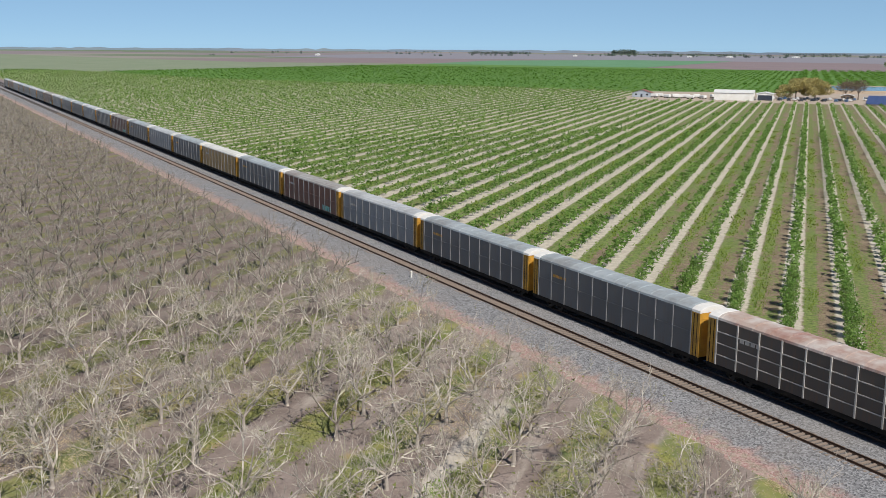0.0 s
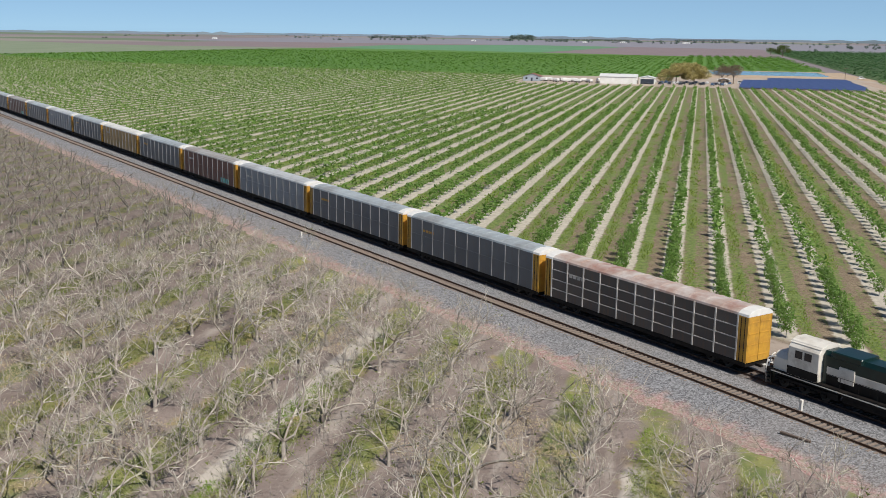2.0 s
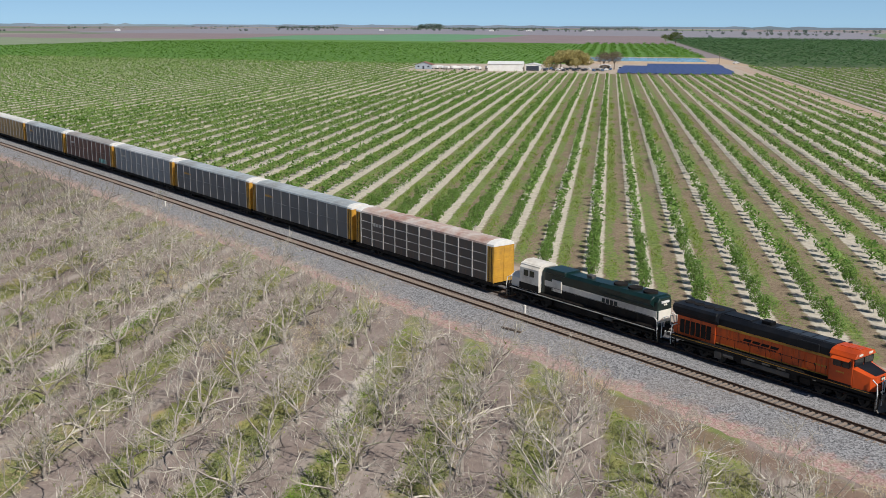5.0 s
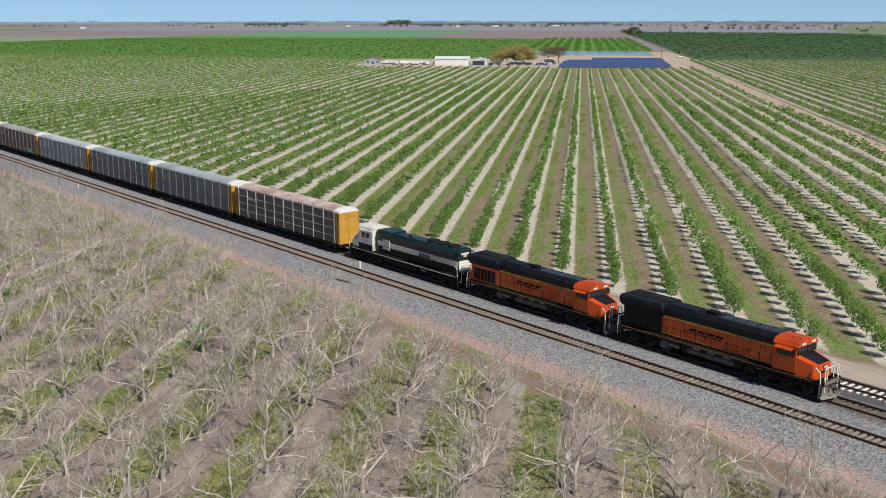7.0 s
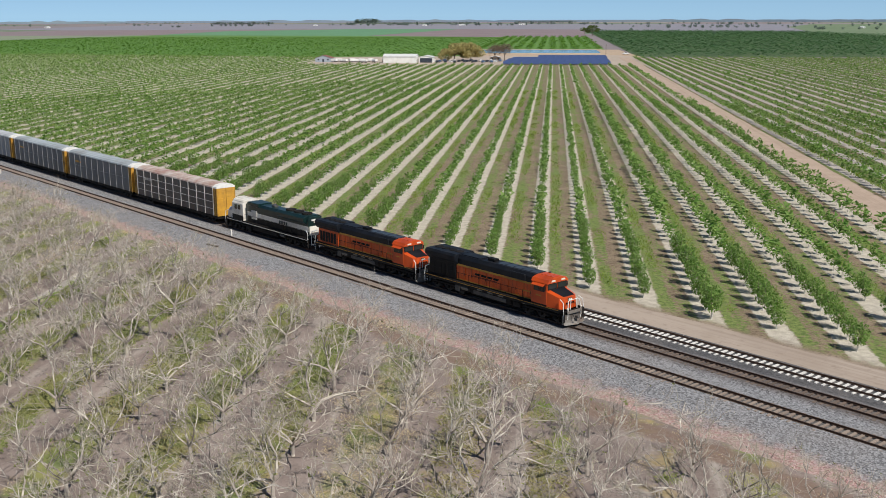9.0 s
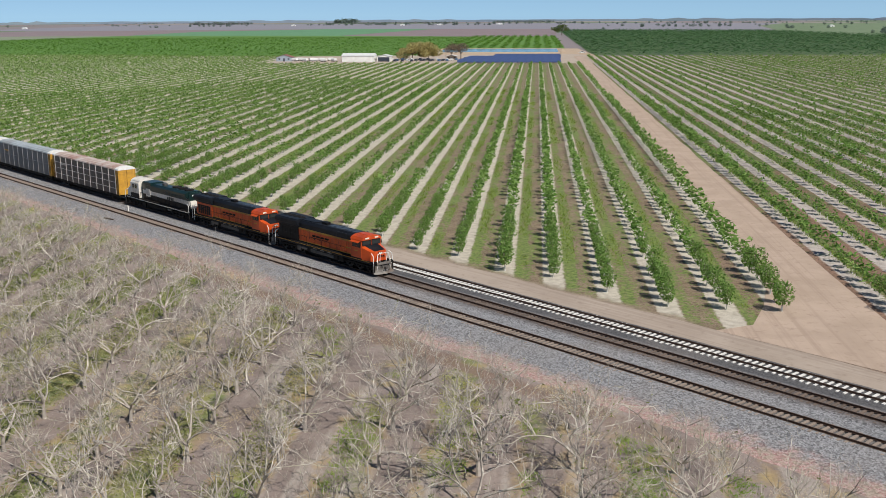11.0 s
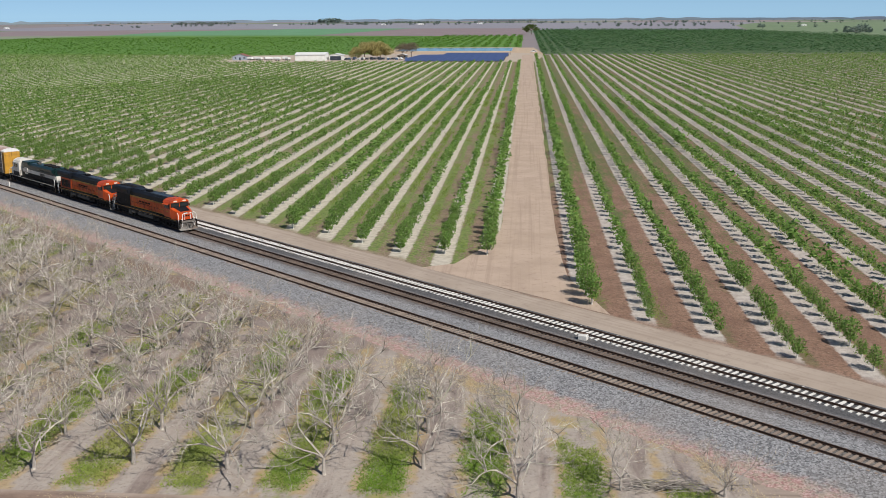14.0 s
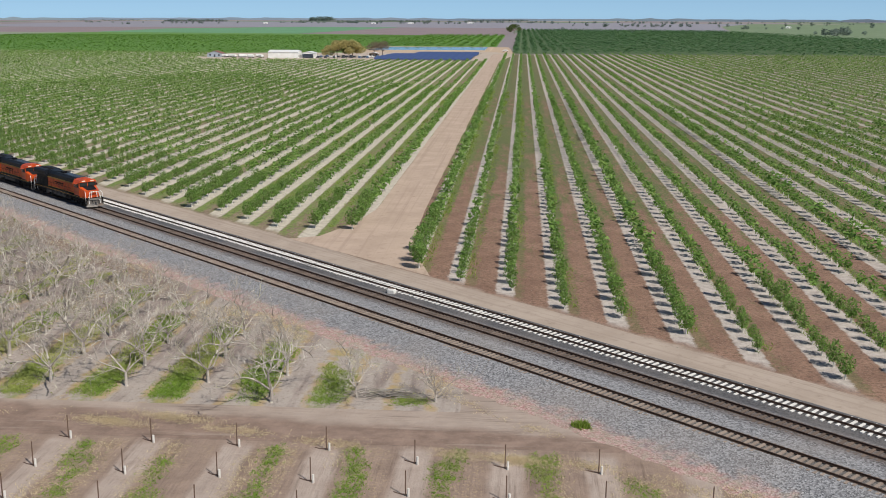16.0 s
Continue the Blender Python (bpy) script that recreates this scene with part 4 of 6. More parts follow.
def lettering_bars(parent, x0, x1, y, z0, z1, mat, count, name="lettering_bar"):
    """Plain bars in place of writing, standing a few millimetres proud of the side."""
    w = (x1 - x0) / count
    s = 1 if y > 0 else -1
    for k in range(count):
        part(name, Mesh().box(x0 + w * k + w * 0.12, x0 + w * (k + 1) - w * 0.12, min(y, y + s * 0.012), max(y, y + s * 0.012), z0, z1), mat, parent)


def ladder_steps(parent, x, side, mat=M_UNDER):
    y = side * 1.38
    for z in (0.35, 0.68, 1.01, 1.32):
        part("step", Mesh().box(x - 0.28, x + 0.28, y - 0.12, y + 0.12, z - 0.025, z + 0.025), mat, parent)
    for dx in (-0.3, 0.3):
        part("step_stringer", Mesh().box(x + dx - 0.02, x + dx + 0.02, y - 0.1, y + 0.12, 0.3, 1.5), mat, parent)


def underside(t, L=22.3):
    part("underframe", Mesh().box(-L + 0.55, -0.55, -1.48, 1.48, 1.2, 1.55, 0.04), M_UNDER, t)
    part("fuel_tank", Mesh().prism([(-1.0, 0.42), (1.0, 0.42), (1.42, 0.75), (1.42, 1.2), (-1.42, 1.2), (-1.42, 0.75)], -14.3, -7.9, 0.08), M_UNDER, t)
    for s in (-1, 1):
        part("air_tank", Mesh().tube([(-14.9, s * 1.2, 1.0), (-17.0 + 1.0, s * 1.2, 1.0)], 0.2, 10), M_STEEL, t)
        part("battery_box", Mesh().box(-7.6, -6.6, s * 1.3 - 0.15, s * 1.3 + 0.15, 0.6, 1.15, 0.03), M_UNDER, t)
    truck(t, -4.0, 3)
    truck(t, -L + 4.0, 3)
    for x, s in ((-0.1, 1), (-L + 0.1, -1)):
        part("coupler", Mesh().box(x - 0.35, x + 0.35, -0.14, 0.14, 0.72, 1.0, 0.04), M_STEEL, t)
    for x in (-0.75, -L + 0.75):
        for s in (-1, 1):
            ladder_steps(t, x, s)


def end_rails(t, x, out, mat=M_WHITE):
    """Tall grab irons and platform rails at an end."""
    for s in (-1, 1):
        hand_rail(t, [(x, s * 1.42, 0.5), (x, s * 1.46, 1.5), (x - out * 0.1, s * 1.42, 2.35), (x - out * 0.6, s * 1.3, 2.6)], mat)
        hand_rail(t, [(x + out * 0.1, s * 0.95, 0.6), (x + out * 0.12, s * 0.95, 1.6), (x, s * 0.8, 2.45), (x, s * 0.45, 2.6)], mat)
    hand_rail(t, [(x, -0.5, 1.6), (x, -0.42, 2.55), (x, 0.42, 2.55), (x, 0.5, 1.6)], mat)


def side_walk_rails(t, x0, x1, mat=M_BLACK):
    for s in (-1, 1):
        hand_rail(t, [(x0, s * 1.45, 2.6), (x1, s * 1.45, 2.6)], mat, 0.022)
        k = int(abs(x1 - x0) / 1.6)
        for i in range(k + 1):
            x = x0 + (x1 - x0) * i / k
            part("rail_post", Mesh().tube([(x, s * 1.45, 1.5), (x, s * 1.45, 2.6)], 0.022, 5), mat, t)


def plow(t, x):
    """Blade with a prow, scooped in section."""
    m = Mesh()
    prof = [(0.52, 0.12), (0.34, 0.34), (0.24, 0.62), (0.26, 0.9), (0.30, 1.12)]
    for dx, z in prof:
        for y in (-1.5, -0.75, 0.0, 0.75, 1.5):
            m.v.append((x + dx - abs(y) * 0.3, y, z))
    for i in range(len(prof) - 1):
        for j in range(4):
            m.f.append((i * 5 + j, i * 5 + j + 1, (i + 1) * 5 + j + 1, (i + 1) * 5 + j))
    m.box(x - 0.3, x - 0.16, -1.5, 1.5, 0.16, 1.1, 0.02)
    part("snow_plow", m, M_PLOW, t, "scuffed grey snow plow with rust stains")
    for s in (-1, 1):
        part("air_hose", Mesh().tube([(x + 0.1, s * 0.5, 1.2), (x + 0.45, s * 0.55, 0.95), (x + 0.5, s * 0.5, 0.6), (x + 0.42, s * 0.35, 0.55)], 0.035, 6), M_UNDER, t)


def slanted_bar(parent, name, x0, x1, y, z0, z1, lean, mat, label=""):
    """A flat bar with raked ends, a few millimetres proud of a side."""
    s = 1 if y > 0 else -1
    front = [(x0, y, z0), (x1, y, z0), (x1 + lean, y, z1), (x0 + lean, y, z1)]
    m = Mesh().add(front + [(px, py + s * 0.012, pz) for px, py, pz in front], [(0, 1, 2, 3), (7, 6, 5, 4), (0, 4, 5, 1), (1, 5, 6, 2), (2, 6, 7, 3), (3, 7, 4, 0)])
    return part(name, m, mat, parent, label)


def orange_locomotive(name, m, label, dark_rear):
    """Six-axle road diesel: wide nose, cab with window shades, long hood, flared radiator."""
    t = thing(name, label, "locomotive", "locomotives of the train", m)
    underside(t)
    for s in (-1, 1):
        part("side_sill", Mesh().box(-21.6, -1.0, s * 1.487 - 0.01, s * 1.487 + 0.01, 1.22, 1.53), M_BLACK, t)
        part("sill_stripe", Mesh().box(-21.5, -1.2, s * 1.50 - 0.006, s * 1.50 + 0.006, 1.47, 1.52), M_YELLOW_DULL, t, "thin dusty yellow stripe")
    # nose: tapered box with chamfered corners and a sloping top
    nose = Mesh()
    nose.add([(-0.95, -0.85, 1.55), (-0.95, 0.85, 1.55), (-1.02, 0.82, 2.72), (-1.02, -0.82, 2.72), (-2.75, -1.05, 3.2), (-2.75, 1.05, 3.2), (-2.75, -1.48, 1.55), (-2.75, 1.48, 1.55), (-2.75, -1.46, 3.06), (-2.75, 1.46, 3.06), (-1.3, -1.25, 1.55), (-1.3, 1.25, 1.55), (-1.36, -1.2, 2.68), (-1.36, 1.2, 2.68)],
             [(0, 1, 2, 3), (1, 11, 13, 2), (0, 3, 12, 10), (11, 7, 9, 13), (10, 12, 8, 6), (3, 2, 5, 4), (2, 13, 9, 5), (3, 4, 8, 12), (0, 10, 6, 7, 11, 1), (4, 5, 9, 7, 6, 8)])
    ns = part("nose", nose, M_ORANGE, t)
    part("nose_top", Mesh().add([(-1.14, -0.8, 2.765), (-1.14, 0.8, 2.765), (-2.74, 1.0, 3.215), (-2.74, -1.0, 3.215)], [(0, 1, 2, 3)]), M_ROOFBLACK, ns, "dark anti-glare panel")
    for k in range(4):
        part("nose_lettering_bar", Mesh().box(-0.985, -0.955, -0.62 + 0.32 * k, -0.40 + 0.32 * k, 2.02, 2.2), M_BLACK, ns, "black bar in place of lettering")
    part("nose_door", Mesh().box(-1.04, -0.965, 0.3, 0.78, 1.65, 2.0, 0.01), M_ORANGE, ns)
    part("headlight_housing", Mesh().box(-1.1, -0.96, -0.3, 0.3, 2.34, 2.62, 0.03), M_BLACK, ns)
    for y in (-0.14, 0.14):
        part("headlight", Mesh().tube([(-1.02, y, 2.48), (-0.93, y, 2.48)], 0.115, 10), M_LAMP, ns)
        part("ditch_light", Mesh().tube([(-0.45, y * 7, 1.72), (-0.33, y * 7, 1.72)], 0.1, 10), M_LAMP, t)
    part("front_deck", Mesh().box(-0.98, -0.4, -1.42, 1.42, 1.42, 1.55, 0.02), M_UNDER, t)
    part("anticlimber", Mesh().box(-0.42, -0.28, -1.1, 1.1, 1.2, 1.5, 0.04), M_PLOW, t, "scuffed steel anticlimber")
    # cab
    prof = [(-1.5, 1.55), (1.5, 1.55), (1.5, 3.86), (1.2, 4.22), (0.6, 4.36), (-0.6, 4.36), (-1.2, 4.22), (-1.5, 3.86)]
    cab = part("cab", Mesh().prism(prof, -4.95, -2.78, 0.05), M_ORANGE, t)
    roof = Mesh().prism([(-1.53, 3.9), (1.53, 3.9), (1.24, 4.24), (0.62, 4.41), (-0.62, 4.41), (-1.24, 4.24)], -5.0, -2.62, 0.02)
    part("cab_roof", roof, M_ORANGE, cab)
    for k in range(3):
        part("roof_panel", Mesh().box(-4.7 + 0.65 * k, -4.15 + 0.65 * k, -0.5, 0.5, 4.40, 4.46, 0.02), M_ORANGE, cab)
    for y0, y1 in ((-1.32, -0.12), (0.12, 1.32)):
        part("windshield_frame", Mesh().box(-2.79, -2.735, y0 - 0.07, y1 + 0.07, 3.22, 3.92), M_BLACK, cab)
        part("windshield", Mesh().add([(-2.722, y0, 3.28), (-2.722, y1, 3.28), (-2.73, y1, 3.86), (-2.73, y0, 3.86)], [(0, 1, 2, 3)]), M_PANE, cab)
    for s in (-1, 1):
        for x0, x1 in ((-3.72, -3.12), (-4.55, -3.85)):
            part("window_frame", Mesh().box(x0 - 0.05, x1 + 0.05, s * 1.503 - 0.008, s * 1.503 + 0.008, 3.0, 3.72), M_BLACK, cab)
            part("side_window", Mesh().box(x0, x1, s * 1.512 - 0.006, s * 1.512 + 0.006, 3.05, 3.67), M_PANE, cab)
        shade = Mesh().add([(-4.66, s * 1.5, 3.84), (-3.02, s * 1.5, 3.84), (-3.02, s * 1.86, 3.66), (-4.66, s * 1.86, 3.66), (-4.66, s * 1.5, 3.80), (-3.02, s * 1.5, 3.80), (-3.02, s * 1.86, 3.62), (-4.66, s * 1.86, 3.62)],
                           [(0, 1, 2, 3), (7, 6, 5, 4), (0, 4, 5, 1), (1, 5, 6, 2), (2, 6, 7, 3), (3, 7, 4, 0)])
        part("window_shade", shade, M_ORANGE, cab, "orange sun shade over the cab windows")
        part("mirror", Mesh().box(-3.0, -2.92, s * 1.66 - 0.1, s * 1.66 + 0.1, 3.2, 3.62), M_BLACK, cab)
        part("number_board", Mesh().box(-2.66, -2.6, s * 0.72 - 0.28, s * 0.72 + 0.28, 4.02, 4.2), M_CREAM, cab)
        lettering_bars(cab, -4.3, -3.5, s * 1.502, 2.5, 2.6, M_YELLOW_DULL, 4, "number_bar")
    part("horn", Mesh().tube([(-4.8, 0.8, 4.36), (-4.4, 0.8, 4.48)], [0.03, 0.1], 8), M_STEEL, cab)
    # engine hood with access doors, black roof
    part("hood", Mesh().box(-16.9, -4.97, -1.0, 1.0, 1.55, 3.72, 0.05), M_ORANGE_WORN, t)
    part("hood_roof", Mesh().prism([(-1.03, 3.46), (1.03, 3.46), (1.03, 4.05), (0.78, 4.42), (-0.78, 4.42), (-1.03, 4.05)], -16.9, -4.97, 0.04), M_ROOFBLACK, t, "black hood roof")
    for s in (-1, 1):
        for k in range(10):
            x = -16.4 + 1.12 * k
            door = part("hood_door", Mesh().box(x, x + 1.0, s * 1.0 - 0.035, s * 1.0 + 0.035, 1.82, 3.2, 0.014), M_ORANGE_WORN, t)
            part("door_latch", Mesh().box(x + 0.86, x + 0.92, min(s * 1.03, s * 1.05), max(s * 1.03, s * 1.05), 2.3, 2.55), M_BLACK, door)
        part("hood_stripe", Mesh().box(-16.8, -5.0, s * 1.03 - 0.02, s * 1.03 + 0.02, 3.26, 3.45), M_YELLOW_DULL, t, "yellow stripe under the roof")
        part("hood_band", Mesh().box(-16.85, -5.0, s * 1.02 - 0.035, s * 1.02 + 0.035, 1.56, 1.70), M_BLACK, t)
        part("lower_stripe", Mesh().box(-16.8, -5.0, s * 1.03 - 0.03, s * 1.03 + 0.03, 1.71, 1.79), M_YELLOW_DULL, t, "thin yellow stripe")
        part("cab_band", Mesh().box(-4.92, -2.8, s * 1.5 - 0.008, s * 1.5 + 0.008, 1.56, 1.72), M_BLACK, t)
        for k in range(4):
            slanted_bar(t, "lettering_bar", -13.9 + 0.95 * k, -13.1 + 0.95 * k, s * 1.037, 2.66, 2.9, 0.16, M_UNDER, "black bar in place of lettering")
        slanted_bar(t, "emblem_line", -14.2, -10.4, s * 1.037, 2.5, 2.56, 0.05, M_UNDER, "thin black line")
        lettering_bars(t, -6.6, -5.4, s * 1.037, 2.4, 2.55, M_YELLOW_DULL, 4)
        part("air_filter_box", Mesh().box(-8.3, -6.2, min(s * 0.98, s * 1.16), max(s * 0.98, s * 1.16), 3.5, 4.2, 0.05), M_ROOFBLACK, t)
        part("air_reservoir", Mesh().tube([(-15.6, s * 1.28, 0.98), (-14.5, s * 1.28, 0.98)], 0.24, 10), M_TANK, t)
        part("filter_box", Mesh().box(-16.6, -15.8, s * 1.34 - 0.16, s * 1.34 + 0.16, 0.5, 1.18, 0.05), M_TANK, t)
        part("tank_side", Mesh().box(-13.6, -8.6, s * 1.45 - 0.03, s * 1.45 + 0.03, 0.72, 1.12, 0.02), M_TANK, t, "dusty grey tank side")
        for k in range(3):
            part("brake_cylinder", Mesh().tube([(-13.0 + 1.6 * k, s * 1.40, 1.30), (-12.2 + 1.6 * k, s * 1.40, 1.30)], 0.13, 8), M_TANK, t)
    part("exhaust_stack", Mesh().box(-12.6, -11.5, -0.35, 0.35, 4.38, 4.72, 0.05), M_BLACK, t)
    for k in range(5):
        part("roof_hatch", Mesh().box(-10.9 + 1.2 * k, -9.85 + 1.2 * k, -0.55, 0.55, 4.40, 4.46, 0.02), M_ROOFBLUE, t, "dusty roof hatch with sky sheen put into its colour")
    part("dynamic_brake_vent", Mesh().box(-16.4, -13.4, -0.7, 0.7, 4.40, 4.52, 0.04), M_ROOFBLACK, t)
    # dynamic brake and flared radiator
    rear = M_BLACK if dark_rear else M_ORANGE_WORN
    part("radiator_cab", Mesh().box(-21.4, -16.9, -1.1, 1.1, 1.55, 3.5, 0.05), rear, t)
    part("radiator", Mesh().prism([(-1.1, 3.4), (1.1, 3.4), (1.5, 3.85), (1.52, 4.3), (1.3, 4.52), (-1.3, 4.52), (-1.52, 4.3), (-1.5, 3.85)], -21.7, -16.6, 0.06), M_ROOFBLACK, t, "wide black radiator housing")
    for k in range(4):
        part("radiator_fan_cover", Mesh().tube([(-20.9 + 1.15 * k, 0, 4.50), (-20.9 + 1.15 * k, 0, 4.57)], 0.5, 14), M_UNDER, t)
    for s in (-1, 1):
        for k in range(6):
            x = -21.0 + 0.62 * k
            part("louvre_panel", Mesh().box(x, x + 0.5, s * 1.1 - 0.03, s * 1.1 + 0.03, 1.8, 3.1, 0.02), M_BLACK, t)
        part("rear_sand_box", Mesh().box(-21.9, -21.4, s * 0.7 - 0.3, s * 0.7 + 0.3, 1.55, 2.5, 0.04), rear, t)
    side_walk_rails(t, -21.0, -6.2)
    end_rails(t, -0.5, 1)
    end_rails(t, -21.8, -1)
    plow(t, -0.35)
    return t


def green_locomotive(m):
    """Six-axle diesel in dark green over a cream band, running with its long hood ahead."""
    t = thing("locomotive", "dark green and cream diesel locomotive running hood first", "locomotive", "locomotives of the train", m)
    underside(t)
    for s in (-1, 1):
        part("sill_stripe", Mesh().box(-21.6, -1.0, s * 1.487 - 0.008, s * 1.487 + 0.008, 1.33, 1.42), M_CREAM, t, "thin cream stripe")
        part("hood_band", Mesh().box(-21.3, -6.05, s * 1.0 - 0.02, s * 1.0 + 0.02, 2.4, 3.05), M_CREAM, t, "wide cream band")
        lettering_bars(t, -16.4, -14.2, s * 1.022, 2.45, 2.9, M_GREEN, 4, "number_bar")
        for k in range(12):
            x = -20.9 + 1.2 * k
            part("hood_door", Mesh().box(x, x + 1.06, s * 1.01 - 0.02, s * 1.01 + 0.02, 1.68, 2.3, 0.01), M_BLACK, t)
        part("lower_band", Mesh().box(-21.3, -6.05, s * 0.99 - 0.02, s * 0.99 + 0.02, 1.57, 2.38), M_BLACK, t)
        part("cab_band", Mesh().box(-5.58, -2.62, s * 1.5 - 0.008, s * 1.5 + 0.008, 1.56, 2.3), M_BLACK, t)
        part("air_intake", Mesh().box(-8.6, -7.2, s * 1.03 - 0.06, s * 1.03 + 0.06, 2.1, 3.35, 0.03), M_CREAM, t)
    part("nose", Mesh().prism([(-1.3, 1.55), (1.3, 1.55), (1.3, 2.6), (0.9, 3.05), (-0.9, 3.05), (-1.3, 2.6)], -2.6, -1.0, 0.15), M_CREAM, t)
    prof = [(-1.5, 1.55), (1.5, 1.55), (1.5, 3.95), (1.1, 4.45), (0.5, 4.58), (-0.5, 4.58), (-1.1, 4.45), (-1.5, 3.95)]
    cab = part("cab", Mesh().prism(prof, -5.6, -2.6, 0.05), M_CREAM, t)
    part("cab_roof", Mesh().prism([(-1.3, 4.3), (1.3, 4.3), (0.55, 4.64), (-0.55, 4.64)], -5.62, -2.55, 0.02), M_CREAM, cab)
    for s in (-1, 1):
        for x0, x1 in ((-4.0, -3.3), (-4.9, -4.2)):
            part("side_window", Mesh().box(x0, x1, s * 1.505 - 0.006, s * 1.505 + 0.006, 3.1, 3.75), M_PANE, cab)
        part("windshield", Mesh().box(-2.6, -2.585, s * 0.65 - 0.42, s * 0.65 + 0.42, 3.2, 3.9), M_PANE, cab)
    part("hood", Mesh().box(-21.4, -5.62, -0.98, 0.98, 1.55, 3.3, 0.06), M_GREEN, t)
    part("hood_roof", Mesh().prism([(-1.0, 3.2), (1.0, 3.2), (1.0, 3.95), (0.75, 4.3), (-0.75, 4.3), (-1.0, 3.95)], -21.4, -5.62, 0.08), M_GREEN, t)
    part("radiator", Mesh().prism([(-1.0, 3.3), (1.0, 3.3), (1.48, 3.75), (1.48, 4.15), (1.0, 4.42), (-1.0, 4.42), (-1.48, 4.15), (-1.48, 3.75)], -20.9, -14.2, 0.08), M_GREEN, t, "flared green radiator housing")
    part("dynamic_brake", Mesh().box(-9.2, -6.4, -1.15, 1.15, 3.9, 4.45, 0.08), M_GREEN, t)
    for k in range(3):
        part("fan_housing", Mesh().tube([(-19.6 + 1.9 * k, 0, 4.4), (-19.6 + 1.9 * k, 0, 4.6)], 0.72, 16), M_UNDER, t)
    part("exhaust_stack", Mesh().box(-12.2, -11.4, -0.3, 0.3, 4.25, 4.6, 0.04), M_STEEL, t)
    end = part("hood_end", Mesh().box(-21.46, -21.38, -0.9, 0.9, 1.9, 3.1, 0.02), M_CREAM, t)
    for y in (-0.12, 0.12):
        part("headlight", Mesh().tube([(-21.42, y, 3.62), (-21.5, y, 3.62)], 0.1, 10), M_LAMP, end)
    part("number_board", Mesh().box(-21.47, -21.38, -0.55, 0.55, 3.78, 4.0), M_WHITE, end)
    side_walk_rails(t, -21.0, -6.0)
    end_rails(t, -0.5, 1, M_WHITE)
    end_rails(t, -21.8, -1, M_WHITE)
    plow(t, -0.35)
    return t


orange_locomotive("locomotive", TM @ pose(61.6, TRACK_TRAIN, RAIL_Z), "orange freight locomotive with black roof and black radiator end", True)
orange_locomotive("locomotive", TM @ pose(38.7, TRACK_TRAIN, RAIL_Z) @ Matrix.Diagonal((0.965, 1, 1, 1)), "orange freight locomotive with black roof and orange hood", False)
green_locomotive(TM @ pose(-6.0, TRACK_TRAIN, RAIL_Z, 0, 0, 180) @ Matrix.Diagonal((1.01, 1, 1, 1)))


def mat_car_side(name, a, b, streak):
    n = Nodes(name)
    c = n.mix(n.random(), a, b)
    c = n.mix(n.math("MULTIPLY", n.step(n.noise(1.1, 5, 0.65, stretch=(2.2, 1, 0.35)), 0.45, 0.75), 0.7), c, streak)
    return n.done(c, 0.55, 0.15, n.noise(26.0, 2), 0.3, 0.01)


SIDES = {
    "dull": (mat_car_side("weathered_grey_panel", (0.095, 0.082, 0.075), (0.125, 0.11, 0.10), (0.16, 0.10, 0.07)), plain("rusting_white_roof", (0.62, 0.58, 0.55), (0.45, 0.33, 0.28), 0.5, 0.6, dirt=(0.30, 0.11, 0.08))),
    "slate": (mat_car_side("slate_grey_panel", (0.13, 0.14, 0.152), (0.17, 0.18, 0.192), (0.17, 0.145, 0.13)), plain("galvanised_roof", (0.50, 0.55, 0.58), (0.42, 0.47, 0.50), 0.4, 0.5, 0.2, dirt=(0.28, 0.27, 0.26))),
    "zinc": (mat_car_side("pale_zinc_panel", (0.25, 0.275, 0.30), (0.30, 0.325, 0.35), (0.20, 0.20, 0.20)), plain("pale_zinc_roof", (0.62, 0.64, 0.66), (0.54, 0.56, 0.58), 0.4, 0.5, 0.2, dirt=(0.36, 0.36, 0.36))),
    "brown": (mat_car_side("brown_panel", (0.15, 0.065, 0.05), (0.19, 0.085, 0.06), (0.11, 0.08, 0.07)), plain("dusty_roof", (0.40, 0.40, 0.40), (0.33, 0.32, 0.31), 0.4, 0.6, dirt=(0.26, 0.22, 0.20))),
    "tan": (mat_car_side("tan_yellow_panel", (0.42, 0.27, 0.10), (0.48, 0.31, 0.12), (0.28, 0.20, 0.11)), plain("white_roof", (0.70, 0.70, 0.68), (0.60, 0.60, 0.58), 0.4, 0.6)),
}
M_CAR_YELLOW = plain("car_end_yellow", (0.66, 0.36, 0.045), (0.56, 0.29, 0.04), 1.2, 0.5, dirt=(0.32, 0.17, 0.05))
M_CAP = plain("white_roof_end", (0.84, 0.83, 0.81), (0.76, 0.75, 0.72), 1.2, 0.55)
M_RIB = plain("pale_rib_metal", (0.62, 0.60, 0.57), (0.50, 0.48, 0.45), 1.5, 0.6, 0.2)
M_RIB_DULL = plain("dull_rib_metal", (0.26, 0.265, 0.275), (0.20, 0.205, 0.21), 1.5, 0.6, 0.2)
M_TEAL = plain("teal_sprayed_paint", (0.05, 0.38, 0.36), (0.30, 0.55, 0.52), 2.0, 0.6)


